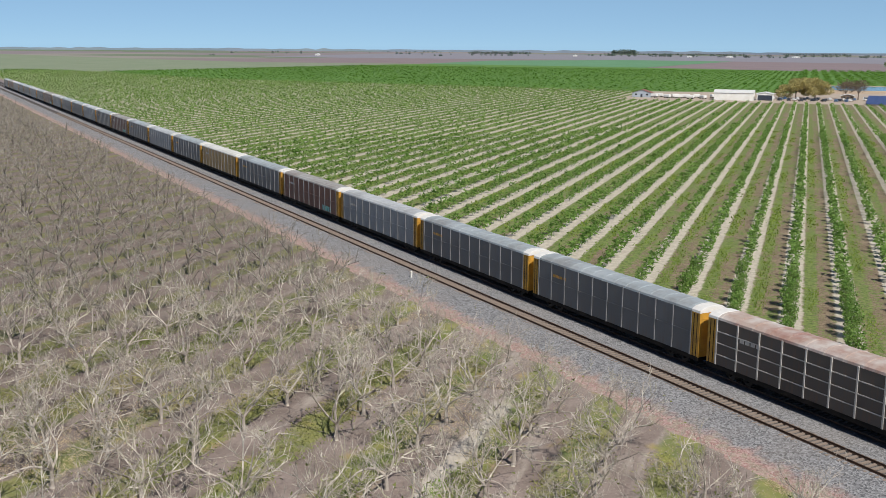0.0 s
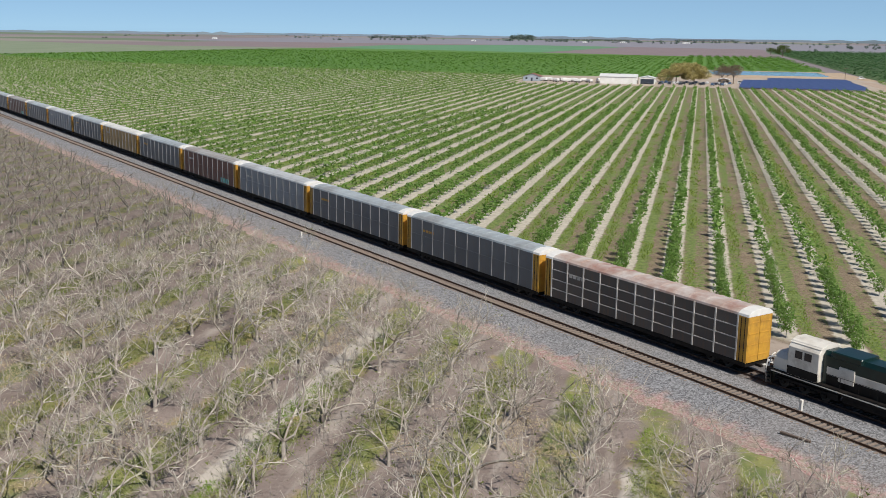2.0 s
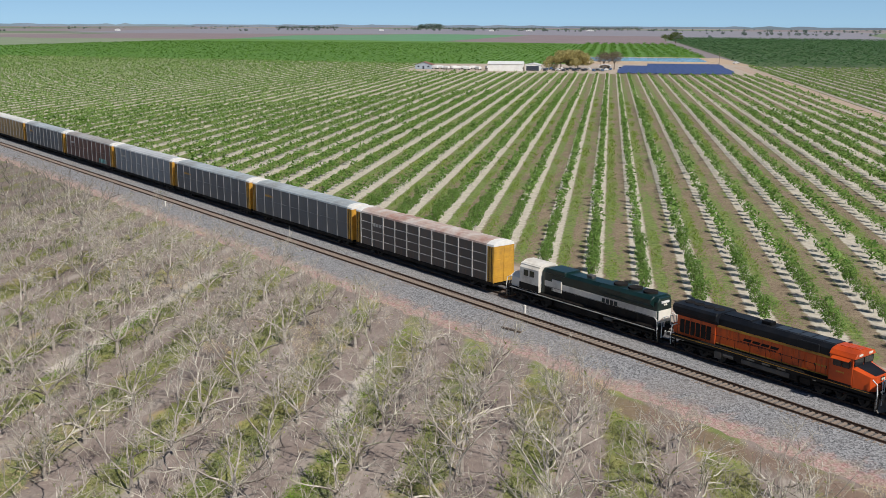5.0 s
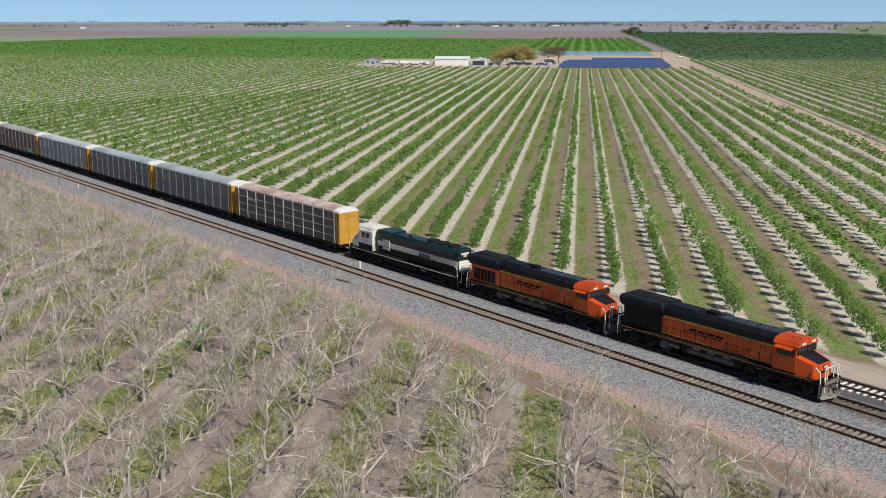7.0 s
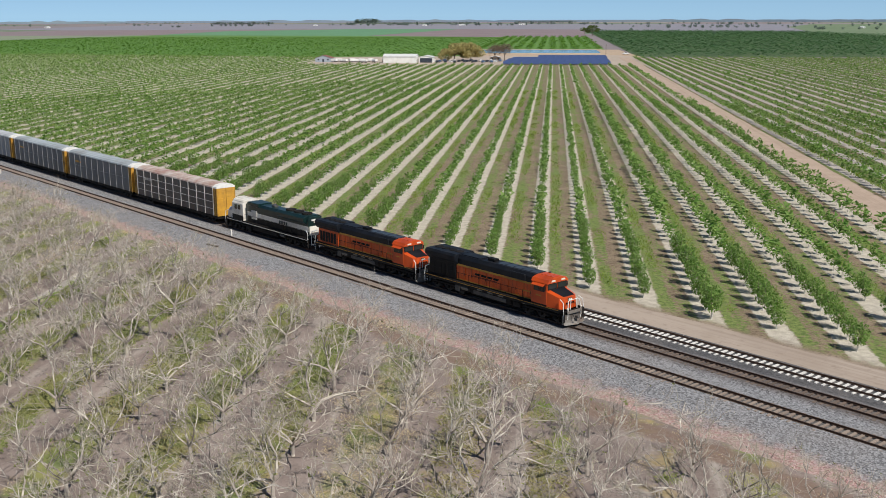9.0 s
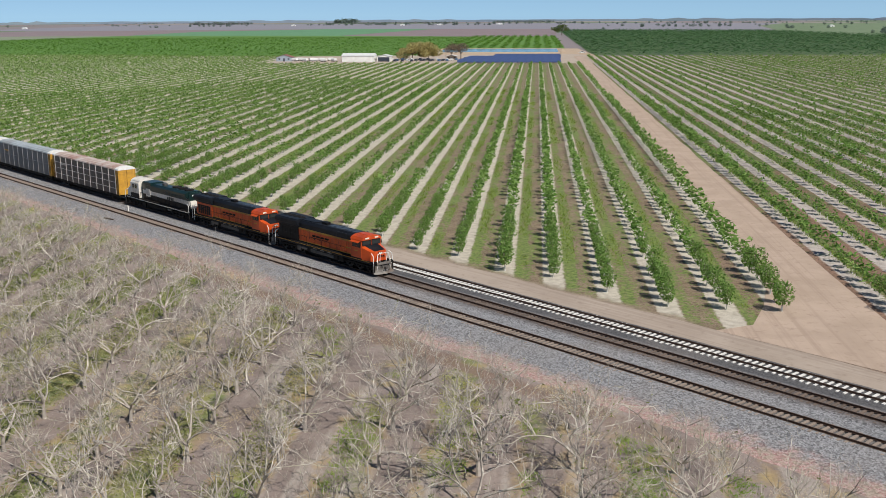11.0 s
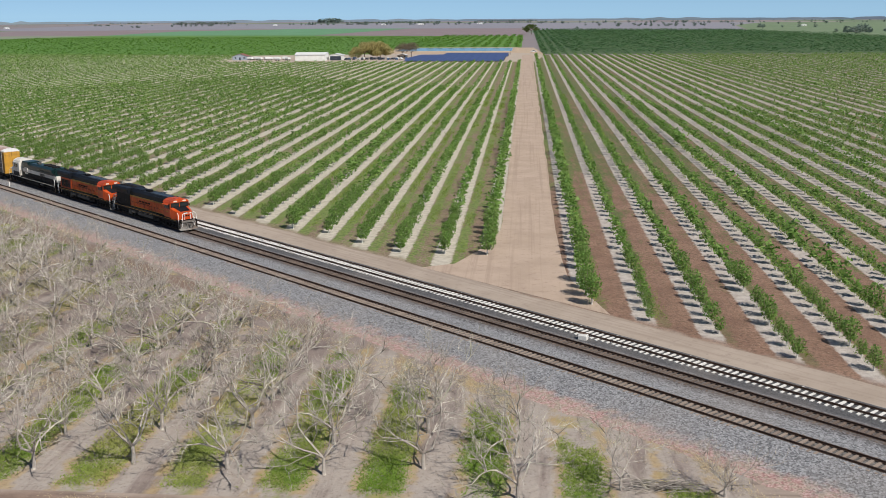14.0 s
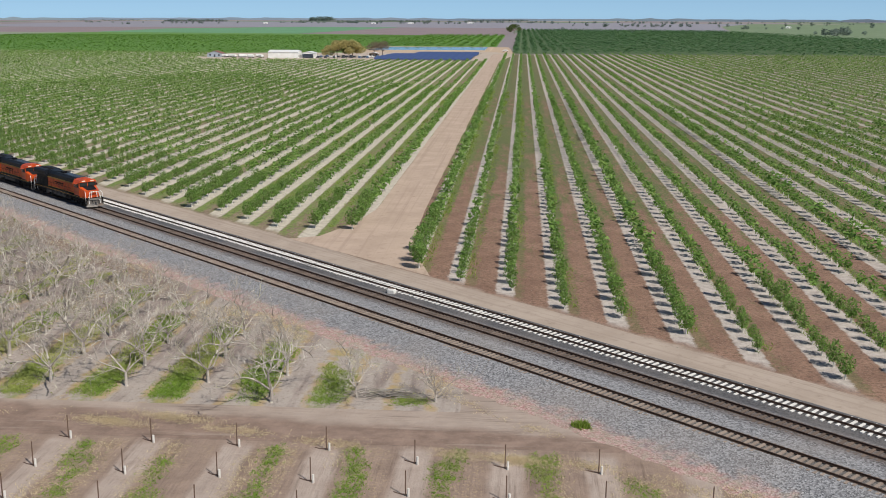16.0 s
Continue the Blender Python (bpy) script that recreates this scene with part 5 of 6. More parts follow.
def autorack(kind, label, m, ribs=False, paint=None):
    """Enclosed car carrier, 28 m long: perforated side panels, arched roof, yellow ends."""
    L = 28.0
    panel_mat, roof_mat = SIDES[kind]
    t = thing("autorack_car", label, "rail car", "cars of the train", m)
    part("underframe", Mesh().box(-L + 0.2, -0.2, -1.42, 1.42, 0.72, 1.08, 0.04), M_UNDER, t)
    for s in (-1, 1):
        part("side_sill", Mesh().box(-L + 0.1, -0.1, s * 1.5 - 0.05, s * 1.5 + 0.05, 0.82, 1.2, 0.02), M_UNDER, t)
    count = 10
    w = (L - 2.4) / count
    shared = Mesh().box(0.03, w - 0.03, -0.03, 0.03, 1.2, 5.32, 0.015).data("side_panel", panel_mat)
    rib = Mesh().box(-0.075, 0.075, -0.07, 0.07, 1.2, 5.36, 0.01).data("rib", M_RIB if ribs else M_RIB_DULL)
    for s in (-1, 1):
        for k in range(count):
            part("side_panel", shared, None, t, m=pose(-L + 1.2 + w * k, s * 1.5, 0))
        for k in range(count + 1):
            part("rib", rib, None, t, m=pose(-L + 1.2 + w * k, s * 1.54, 0))
        for z in (2.15, 3.2, 4.25) if ribs else (3.3,):
            part("side_rail", Mesh().box(-L + 1.2, -1.2, s * 1.545 - 0.03, s * 1.545 + 0.03, z - 0.04, z + 0.04), M_RIB if ribs else panel_mat, t)
        for x in (-L + 0.6, -0.6):
            part("end_post", Mesh().box(x - 0.55, x + 0.55, s * 1.49 - 0.05, s * 1.49 + 0.05, 1.1, 5.35, 0.02), M_CAR_YELLOW, t, "yellow end panel")
            for dx in (-0.22, 0.22):
                part("ladder_rail", Mesh().box(x + dx - 0.025, x + dx + 0.025, s * 1.56 - 0.02, s * 1.56 + 0.02, 0.9, 5.2), M_UNDER, t)
    arch = [(-1.54, 5.3), (1.54, 5.3), (1.5, 5.5), (1.1, 5.74), (0.45, 5.86), (-0.45, 5.86), (-1.1, 5.74), (-1.5, 5.5)]
    part("roof", Mesh().prism(arch, -L + 0.6, -0.6), roof_mat, t)
    big = [(y * 1.012, 5.3 + (z - 5.3) * 1.08) for y, z in arch]
    for k in range(14):
        x = -L + 1.5 + (L - 3) * k / 13
        part("roof_seam", Mesh().prism([(y, z) for y, z in big], x - (0.12 if ribs else 0.03), x + (0.12 if ribs else 0.03)), roof_mat, t)
    for x0, x1 in ((-L + 0.02, -L + 1.25), (-1.25, -0.02)):
        part("roof_end_cap", Mesh().prism([(y * 1.02, 5.3 + (z - 5.3) * 1.06) for y, z in arch], x0, x1, 0.05), M_CAP, t)
    for x in (-L + 0.1, -0.1):
        for s in (-1, 1):
            door = part("end_door", Mesh().box(x - 0.05, x + 0.05, min(s * 0.02, s * 1.42), max(s * 0.02, s * 1.42), 1.15, 5.3, 0.02), M_CAR_YELLOW, t, "yellow end door")
            for k in range(4):
                part("door_rib", Mesh().box(x - 0.08, x + 0.08, min(s * 0.1, s * 1.34), max(s * 0.1, s * 1.34), 1.7 + k, 1.78 + k), M_CAR_YELLOW, door)
        part("coupler", Mesh().box(x - 0.6, x + 0.6, -0.13, 0.13, 0.7, 0.95, 0.03), M_UNDER, t)
    truck(t, -3.6, 2)
    truck(t, -L + 3.6, 2)
    if paint is not None:
        lettering_bars(t, -7.5, -3.4, -1.56, 1.35, 2.2, paint, 5, "graffiti_patch")
    lettering_bars(t, -L + 4.0, -L + 6.6, -1.56, 3.9, 4.2, M_CAR_YELLOW if kind == "slate" else M_RIB, 4)
    return t


CAR_GAP = 29.0
plan = ["dull", "slate", "slate", "zinc", "brown", "slate", "tan", "slate", "zinc", "slate", "brown", "slate", "zinc", "slate", "slate", "zinc", "brown", "slate", "zinc", "slate", "slate", "zinc", "brown", "slate"]
words = {"dull": "weathered grey autorack car with pale ribs and rusting roof", "slate": "slate grey autorack car with yellow ends", "zinc": "pale galvanised autorack car with yellow ends",
         "brown": "brown autorack car with spray paint and yellow ends", "tan": "tan yellow autorack car with a white roof"}
first = {}
for k, kind in enumerate(plan):
    at = TM @ pose(-7.6 - CAR_GAP * k, TRACK_TRAIN, RAIL_Z)
    if kind in first:
        copy_thing(first[kind], at)
    else:
        first[kind] = autorack(kind, words[kind], at, ribs=kind == "dull", paint={"brown": M_TEAL}.get(kind))


# ---- farm yard ----
M_SHED = plain("white_sheet_metal", (0.86, 0.86, 0.84), (0.80, 0.80, 0.77), 0.4, 0.5, 0.0, dirt=(0.68, 0.66, 0.62))
M_SHED_ROOF = plain("pale_metal_roof", (0.80, 0.81, 0.81), (0.74, 0.75, 0.75), 0.3, 0.45, 0.0)
M_TIN_RED = plain("red_roof_sheet", (0.30, 0.13, 0.10), (0.25, 0.11, 0.09), 0.5, 0.6)
M_WALL_BLUE = plain("pale_blue_siding", (0.42, 0.48, 0.55), (0.38, 0.43, 0.50), 0.5, 0.7)
M_TARP = plain("white_tarpaulin", (0.80, 0.80, 0.79), (0.72, 0.72, 0.70), 0.8, 0.6)
M_CAR_DARK = plain("dark_car_paint", (0.03, 0.04, 0.06), (0.05, 0.06, 0.08), 1.0, 0.3)
M_CAR_BLUE = plain("blue_car_paint", (0.07, 0.13, 0.24), (0.10, 0.17, 0.28), 1.0, 0.3)
M_CAR_WHITE = plain("white_car_paint", (0.75, 0.75, 0.75), (0.7, 0.7, 0.7), 1.0, 0.3)
M_TYRE = plain("tyre_rubber", (0.02, 0.02, 0.02), (0.03, 0.03, 0.03), 3.0, 0.85)
M_SOLAR = plain("blue_solar_glass", (0.05, 0.085, 0.20), (0.065, 0.10, 0.23), 0.3, 0.35)
M_POLE = plain("weathered_pole_wood", (0.16, 0.12, 0.09), (0.22, 0.17, 0.13), 2.0, 0.85)
M_WILLOW = foliage("golden_spring_leaves", (0.42, 0.37, 0.15), (0.54, 0.47, 0.21), (0.47, 0.41, 0.18))
M_TWIG = foliage("brown_twigs", (0.22, 0.17, 0.12), (0.28, 0.22, 0.16), (0.25, 0.19, 0.14))
# far trees: distance haze put into the leaf colour as a grey-blue tint
M_FARLEAF = foliage("haze_tinted_leaves", (0.16, 0.215, 0.18), (0.195, 0.25, 0.215), (0.175, 0.23, 0.195))
M_OAKLEAF = foliage("tree_leaves", (0.09, 0.14, 0.03), (0.14, 0.19, 0.05), (0.12, 0.16, 0.045))


def gable_building(name, label, x, y, w, d, eave, ridge, wall_mat, roof_mat, turn=0.0, bay=None):
    """Rectangular building with a gable towards -y, door and windows."""
    t = thing(name, label, "building", m=pose(x, y, 0, 0, 0, turn))
    h = 0.15
    prof = [(-w / 2, 0), (w / 2, 0), (w / 2, eave), (0, ridge), (-w / 2, eave)]
    for y0, y1 in ((0.0, h), (d - h, d)):
        front = Mesh()
        front.add([(px, y0, pz) for px, pz in prof] + [(px, y1, pz) for px, pz in prof],
                  [(0, 1, 2, 3, 4), (9, 8, 7, 6, 5)] + [(i, i + 5, (i + 1) % 5 + 5, (i + 1) % 5) for i in range(5)])
        part("end_wall", front, wall_mat, t)
    for s in (-1, 1):
        part("side_wall", Mesh().box(min(s * w / 2, s * (w / 2 - h)), max(s * w / 2, s * (w / 2 - h)), h, d - h, 0, eave), wall_mat, t)
        o = 0.4
        k = (ridge - eave) / (w / 2)
        sheet = [(0, -o, ridge + 0.05), (0, d + o, ridge + 0.05), (s * (w / 2 + o), d + o, eave - k * o + 0.05), (s * (w / 2 + o), -o, eave - k * o + 0.05)]
        part("roof_sheet", Mesh().add(sheet + [(px, py, pz + 0.12) for px, py, pz in sheet], [(0, 1, 2, 3), (7, 6, 5, 4), (0, 3, 7, 4), (1, 5, 6, 2), (2, 6, 7, 3), (0, 4, 5, 1)]), roof_mat, t)
    part("door", Mesh().box(-0.6, 0.6, -0.05, -0.004, 0, 2.1), M_CAR_DARK, t)
    if bay:
        # the wall stays closed: a dark panel stands for the shade inside
        part("bay_shade_panel", Mesh().box(bay[0], bay[1], -0.08, -0.004, 0, bay[2]), M_CAR_DARK, t, "dark panel painted as the shade inside a bay")
    for s in (-1, 1):
        part("window", Mesh().box(s * w * 0.3 - 0.6, s * w * 0.3 + 0.6, -0.04, -0.004, 1.2, 2.2), M_PANE, t)
    return t


gable_building("barn", "long white sheet-metal barn with a low gable roof", -46.5, 562, 14, 22, 4.3, 5.7, M_SHED, M_SHED_ROOF, turn=90)
gable_building("shed", "white open-sided shed beside the barn", -40.5, 562, 9, 12, 3.6, 4.6, M_SHED, M_SHED_ROOF, bay=(-4, 4, 3.0))
gable_building("farmhouse", "small blue-grey house with a red roof", -112, 566, 11, 9, 2.8, 4.6, M_WALL_BLUE, M_TIN_RED)
gable_building("tool_shed", "small dark shed under bare trees", 5, 586, 7, 6, 2.6, 3.5, M_POLE, M_SHED_ROOF)


def vehicle(name, label, x, y, turn, paint, length=4.6, high=1.5, van=False):
    """Car or pickup: body, cabin, windows and four wheels."""
    t = thing(name, label, "vehicle", "vehicles in the yard", pose(x, y, 0.02, 0, 0, turn))
    w = 0.9
    part("body", Mesh().prism([(-w, 0.35), (w, 0.35), (w, 0.8), (w * 0.94, 0.95), (-w * 0.94, 0.95), (-w, 0.8)], -length / 2, length / 2, 0.12), paint, t)
    c0, c1 = (-length / 2 + 0.1, length / 2 - 0.9) if van else (-length * 0.28, length * 0.2)
    cabin = part("cabin", Mesh().prism([(-w * 0.9, 0.93), (w * 0.9, 0.93), (w * 0.72, high), (-w * 0.72, high)], c0, c1, 0.18), paint, t)
    for s in (-1, 1):
        part("window", Mesh().box(c0 + 0.3, c1 - 0.3, s * w * 0.84 - 0.03, s * w * 0.84 + 0.03, 1.0, high - 0.15), M_PANE, cabin)
        for k in (-1, 1):
            part("wheel", Mesh().tube([(k * length * 0.31, s * (w - 0.2), 0.33), (k * length * 0.31, s * w, 0.33)], 0.33, 12), M_TYRE, t)
    return t


def trailer(x, y, turn, length):
    """Low white-covered farm trailer with bows and wheels."""
    t = thing("covered_trailer", "white tarpaulin-covered farm trailer", "trailer", "trailers in the yard", pose(x, y, 0, 0, 0, turn))
    part("bed", Mesh().box(-length / 2, length / 2, -1.1, 1.1, 0.6, 0.85, 0.03), M_STEEL, t)
    part("cover", Mesh().prism([(-1.15, 0.85), (1.15, 0.85), (1.15, 1.9), (0.7, 2.35), (-0.7, 2.35), (-1.15, 1.9)], -length / 2, length / 2, 0.1), M_TARP, t)
    for s in (-1, 1):
        for k in (-0.3, 0.3):
            part("wheel", Mesh().tube([(k * length, s * 0.9, 0.4), (k * length, s * 1.1, 0.4)], 0.4, 12), M_TYRE, t)


rng = np.random.default_rng(8)
for k in range(11):
    trailer(-104 + 3.6 * k + rng.normal(0, 0.7), 561 + 10.0 * (k % 2) + rng.uniform(-3, 6), rng.uniform(-60, 60), rng.uniform(3, 6.5))
for k in range(24):
    paint = (M_CAR_DARK, M_CAR_BLUE, M_CAR_WHITE, M_CAR_DARK)[int(rng.integers(4))]
    word = {"dark_car_paint": "dark", "blue_car_paint": "blue", "white_car_paint": "white"}[paint.name]
    vehicle("parked_car", f"{word} parked car on the dirt yard", -40 + 2.1 * k + rng.normal(0, 0.5), 562 + 9.0 * (k % 3) + rng.uniform(-3, 3), 90 + rng.uniform(-20, 20), paint, high=1.55, van=bool(rng.integers(2)))
vehicle("pickup_truck", "white pickup truck on the tan bank", 103, 716, 20, M_CAR_WHITE, 5.4, 1.8)
vehicle("parked_van", "white van beside the bare trees", 16, 590, 10, M_CAR_WHITE, 5.2, 2.0, True)


def leafy_tree(name, label, x, y, h, w, leaf, seed, count=700, size=0.5, category="tree", low=0.55):
    """Trunk, forking limbs and a crown of many leaf clumps with gaps."""
    r = np.random.default_rng(seed)
    t = thing(name, label, category, m=pose(x, y, 0))
    m = Mesh()
    m.tube([(0, 0, -0.1), (0.1, 0, h * 0.18), (0.05, 0.1, h * 0.34)], [h * 0.035, h * 0.028, h * 0.024], 8)
    tips = []
    for k in range(7):
        a = k * 0.9 + r.uniform(-0.2, 0.2)
        q = (w * 0.36 * math.cos(a), w * 0.36 * math.sin(a), h * r.uniform(low, 0.82))
        m.tube([(0.05, 0.1, h * 0.3), (q[0] * 0.5, q[1] * 0.5, h * 0.5), q], [h * 0.016, h * 0.011, h * 0.004], 5, False)
        tips.append(q)
    part("trunk", m, M_TRUNK, t)
    tips.append((0, 0, h * 0.78))
    each = count // len(tips)
    out = []
    for q in tips:
        n = r.normal(size=(each, 3))
        n /= np.linalg.norm(n, axis=1, keepdims=True)
        c = np.array(q) + n * (r.uniform(0.3, 1, each) ** 0.5)[:, None] * np.array([w * 0.27, w * 0.27, h * 0.24]) * r.uniform(0.7, 1.15)
        f = r.normal(size=(each, 3, 3)) * size * 0.5
        out.append((c[:, None, :] + f).reshape(-1, 3))
    part("crown", arrays_mesh("crown", np.concatenate(out), 3, leaf), None, t)
    return t


leafy_tree("willow_tree", "golden-leaved spreading tree beside the farm yard", -24, 592, 12.5, 19, M_WILLOW, 1, 5200, 0.8, low=0.28)
leafy_tree("willow_tree", "golden-leaved spreading tree beside the farm yard", -13, 598, 12.5, 17, M_WILLOW, 2, 4600, 0.8, low=0.28)
leafy_tree("yard_tree", "nearly bare brown tree beside the yard", 4, 598, 12, 10, M_TWIG, 3, 1500, 0.55)
leafy_tree("yard_tree", "nearly bare brown tree beside the yard", 11, 594, 12.5, 10, M_TWIG, 4, 1500, 0.55)
leafy_tree("yard_tree", "small green tree beside the barn", -34, 600, 5, 5, M_OAKLEAF, 5, 300, 0.4)
leafy_tree("roadside_tree", "large round green tree at the farm road's end", 104, 1500, 17, 22, M_OAKLEAF, 6, 1900, 1.0, low=0.35)
leafy_tree("roadside_tree", "large round green tree at the farm road's end", 96, 1640, 11, 14, M_OAKLEAF, 7, 700, 0.9)


def solar_row(x0, x1, y):
    """One row of tilted panels on posts."""
    t = thing("solar_array_row", "row of blue tilted solar panels on steel posts", "solar panels", "rows of the solar field", pose(0, y, 0))
    k = max(1, int((x1 - x0) / 5.5))
    w = (x1 - x0) / k
    pane = Mesh()
    c, s = math.cos(radians(22)), math.sin(radians(22))
    a = [(0.04, 0, 0.7), (w - 0.04, 0, 0.7), (w - 0.04, 4.4 * c, 0.7 + 4.4 * s), (0.04, 4.4 * c, 0.7 + 4.4 * s)]
    pane.add(a + [(px, py + 0.02, pz - 0.06) for px, py, pz in a], [(0, 1, 2, 3), (7, 6, 5, 4), (0, 4, 5, 1), (2, 6, 7, 3), (0, 3, 7, 4), (1, 5, 6, 2)])
    data = pane.data("panel", M_SOLAR)
    for i in range(k):
        part("panel", data, None, t, m=pose(x0 + w * i, 0, 0))
    posts = Mesh()
    for i in range(k + 1):
        x = x0 + w * i
        posts.box(x - 0.05, x + 0.05, 2.0, 2.1, -0.05, 1.45)
    part("support", posts, M_STEEL, t)


for k in range(12):
    solar_row(12.8 + 0.4 * k, 81.5, 533 + 6.1 * k)
for k in range(6):
    solar_row(34.0, 83.0, 533 + 6.1 * (12 + k))

bank = Mesh()
PX0, PX1, PY0, PY1 = -20.0, 84.0, 735.0, 828.0
for (a0, a1, b0, b1) in ((PX0 - 6, PX1 + 6, PY0 - 6, PY0), (PX0 - 6, PX1 + 6, PY1, PY1 + 6), (PX0 - 6, PX0, PY0, PY1), (PX1, PX1 + 6, PY0, PY1)):
    bank.add([(a0, b0, 0), (a1, b0, 0), (a1, b1, 0), (a0, b1, 0), (a0 + 2, b0 + 2, 0.45), (a1 - 2, b0 + 2, 0.45), (a1 - 2, b1 - 2, 0.45), (a0 + 2, b1 - 2, 0.45)],
             [(0, 1, 5, 4), (1, 2, 6, 5), (2, 3, 7, 6), (3, 0, 4, 7), (4, 5, 6, 7)])
structure("pond_levee", bank, M_BANK, "low tan earth levee round an irrigation pond", "levee")
structure("pond_water", poly([(PX0, PY0), (PX1, PY0), (PX1, PY1), (PX0, PY1)], 0.3), M_WATER, "still blue irrigation pond water", "water")


def utility_pole(x, y, h):
    t = thing("utility_pole", "wooden utility pole with a crossarm", "pole", m=pose(x, y, 0))
    part("pole", Mesh().tube([(0, 0, -0.2), (0, 0, h)], [0.17, 0.11], 8), M_POLE, t)
    part("crossarm", Mesh().box(-1.2, 1.2, -0.06, 0.06, h - 0.9, h - 0.76, 0.01), M_POLE, t)
    for k in (-1.05, 0.0, 1.05):
        part("insulator", Mesh().tube([(k, 0, h - 0.76), (k, 0, h - 0.58)], 0.05, 6), M_WHITE, t)


utility_pole(84, 652, 10)
utility_pole(2, 574, 9)

# ---- trees and farmsteads far off ----
far_leaf, far_trunk = [], Mesh()
rng = np.random.default_rng(33)
spots = []
for x, y, n, w in ((610, 1590, 5, 40), (300, 1600, 1, 4), (200, 2050, 1, 4), (820, 1700, 9, 120), (700, 2150, 8, 90), (1000, 2050, 14, 160), (560, 2500, 14, 140), (1100, 1600, 12, 160), (380, 2700, 18, 120), (-330, 3200, 26, 160), (-560, 3300, 24, 130), (-120, 3700, 40, 260), (-900, 3000, 10, 70), (-1000, 2750, 4, 16), (-1250, 3200, 6, 80), (-1700, 3000, 4, 60), (-1500, 2300, 2, 12), (300, 3600, 30, 300), (800, 3400, 40, 420), (1500, 2900, 40, 500)):
    for k in range(n):
        spots.append((x + rng.normal(0, w), y + rng.normal(0, 14), rng.uniform(6, 12)))
for k in range(12):
    x, y, w = rng.uniform(-3300, 2600), rng.uniform(3300, 4400), rng.uniform(60, 200)
    for j in range(int(rng.integers(6, 22))):
        spots.append((x + rng.normal(0, w), y + rng.normal(0, 10), rng.uniform(3, 8)))
for (x0, y0), (x1, y1), high in (((-751, 3895), (-260, 4101), 9), ((-120, 4480), (140, 4500), 10), ((-1230, 3690), (-1010, 3720), 13), ((-790, 4260), (-700, 4280), 24), ((588, 1470), (625, 1480), 15)):
    k = int(math.hypot(x1 - x0, y1 - y0) / 7)
    for j in range(k + 1):
        spots.append((x0 + (x1 - x0) * j / k + rng.normal(0, 2), y0 + (y1 - y0) * j / k + rng.normal(0, 6), high * rng.uniform(0.8, 1.15)))
for x, y, h in spots:
    h *= 0.75
    c = leaf_cloud(rng, 70, h * 0.2, h * 0.62, h * 0.12, h) + np.array([x, y, 0])
    far_leaf.append(c.reshape(-1, 3))
    far_trunk.tube([(x, y, -0.1), (x, y, h * 0.4)], h * 0.03, 4, False)
tagged(part("far_trees", arrays_mesh("far_trees", np.concatenate(far_leaf), 3, M_FARLEAF)), "scattered trees across the far plain, paled with haze colour", "trees", kind="stuff")
tagged(part("far_trunks", far_trunk, M_TRUNK), "trunks of far trees on the plain", "trunks", kind="stuff")
for x, y, w in ((-360, 3150, 14), (-250, 3250, 20), (-700, 3100, 12), (-60, 3400, 24), (640, 1600, 9), (-1330, 2600, 12), (760, 2400, 12)):
    gable_building("far_farm_building", "small pale farm building on the plain", x, y, w, 10, 3.5, 5.2, M_SHED, M_SHED_ROOF)


# ---- by the line and in the fields ----
M_POSTWHITE = plain("white_post_paint", (0.80, 0.79, 0.76), (0.70, 0.68, 0.64), 3.0, 0.6)
M_STAKE = plain("rusty_stake", (0.10, 0.06, 0.045), (0.16, 0.10, 0.07), 3.0, 0.8)


def mile_post(s, n, h, label):
    t = thing("marker_post", label, "post", m=TM @ pose(s, n, 0))
    part("post", Mesh().box(-0.11, 0.11, -0.11, 0.11, 0.3, h, 0.02), M_POSTWHITE, t)
    part("post_cap", Mesh().box(-0.12, 0.12, -0.12, 0.12, h - 0.22, h - 0.02, 0.01), M_CREAM, t)


mile_post(0.0, 0.3, 1.55, "short white marker post between the tracks")
mile_post(-84.0, -3.6, 1.3, "short white marker post beside the track")
sign = thing("sign_post", "thin steel sign post with a white plate", "post", m=TM @ pose(1.9, 13.2, 0))
part("post", Mesh().tube([(0, 0, -0.1), (0, 0, 2.5)], 0.04, 6), M_STAKE, sign)
part("plate", Mesh().box(-0.03, 0.03, -0.14, 0.14, 2.05, 2.6, 0.01), M_POSTWHITE, sign)
tie = thing("scrap_tie", "old dark tie lying on the ballast slope", "timber", m=TM @ pose(3.2, -4.4, 0.42, 4, 0, 8))
part("timber", Mesh().box(-1.25, 1.25, -0.11, 0.11, 0.0, 0.18, 0.015), M_TIE_DARK, tie)

box = thing("white_cabinet", "small white box with a dark lid between the tracks", "box", m=TM @ pose(134.7, 6.4, 0.55, 0, 0, 20))
part("body", Mesh().prism([(-0.3, 0.0), (0.3, 0.0), (0.3, 0.42), (0.18, 0.62), (-0.18, 0.62), (-0.3, 0.42)], -0.45, 0.45, 0.05), M_POSTWHITE, box)
part("lid", Mesh().box(-0.47, 0.47, -0.16, 0.16, 0.62, 0.66, 0.01), M_STAKE, box, "dark lid")

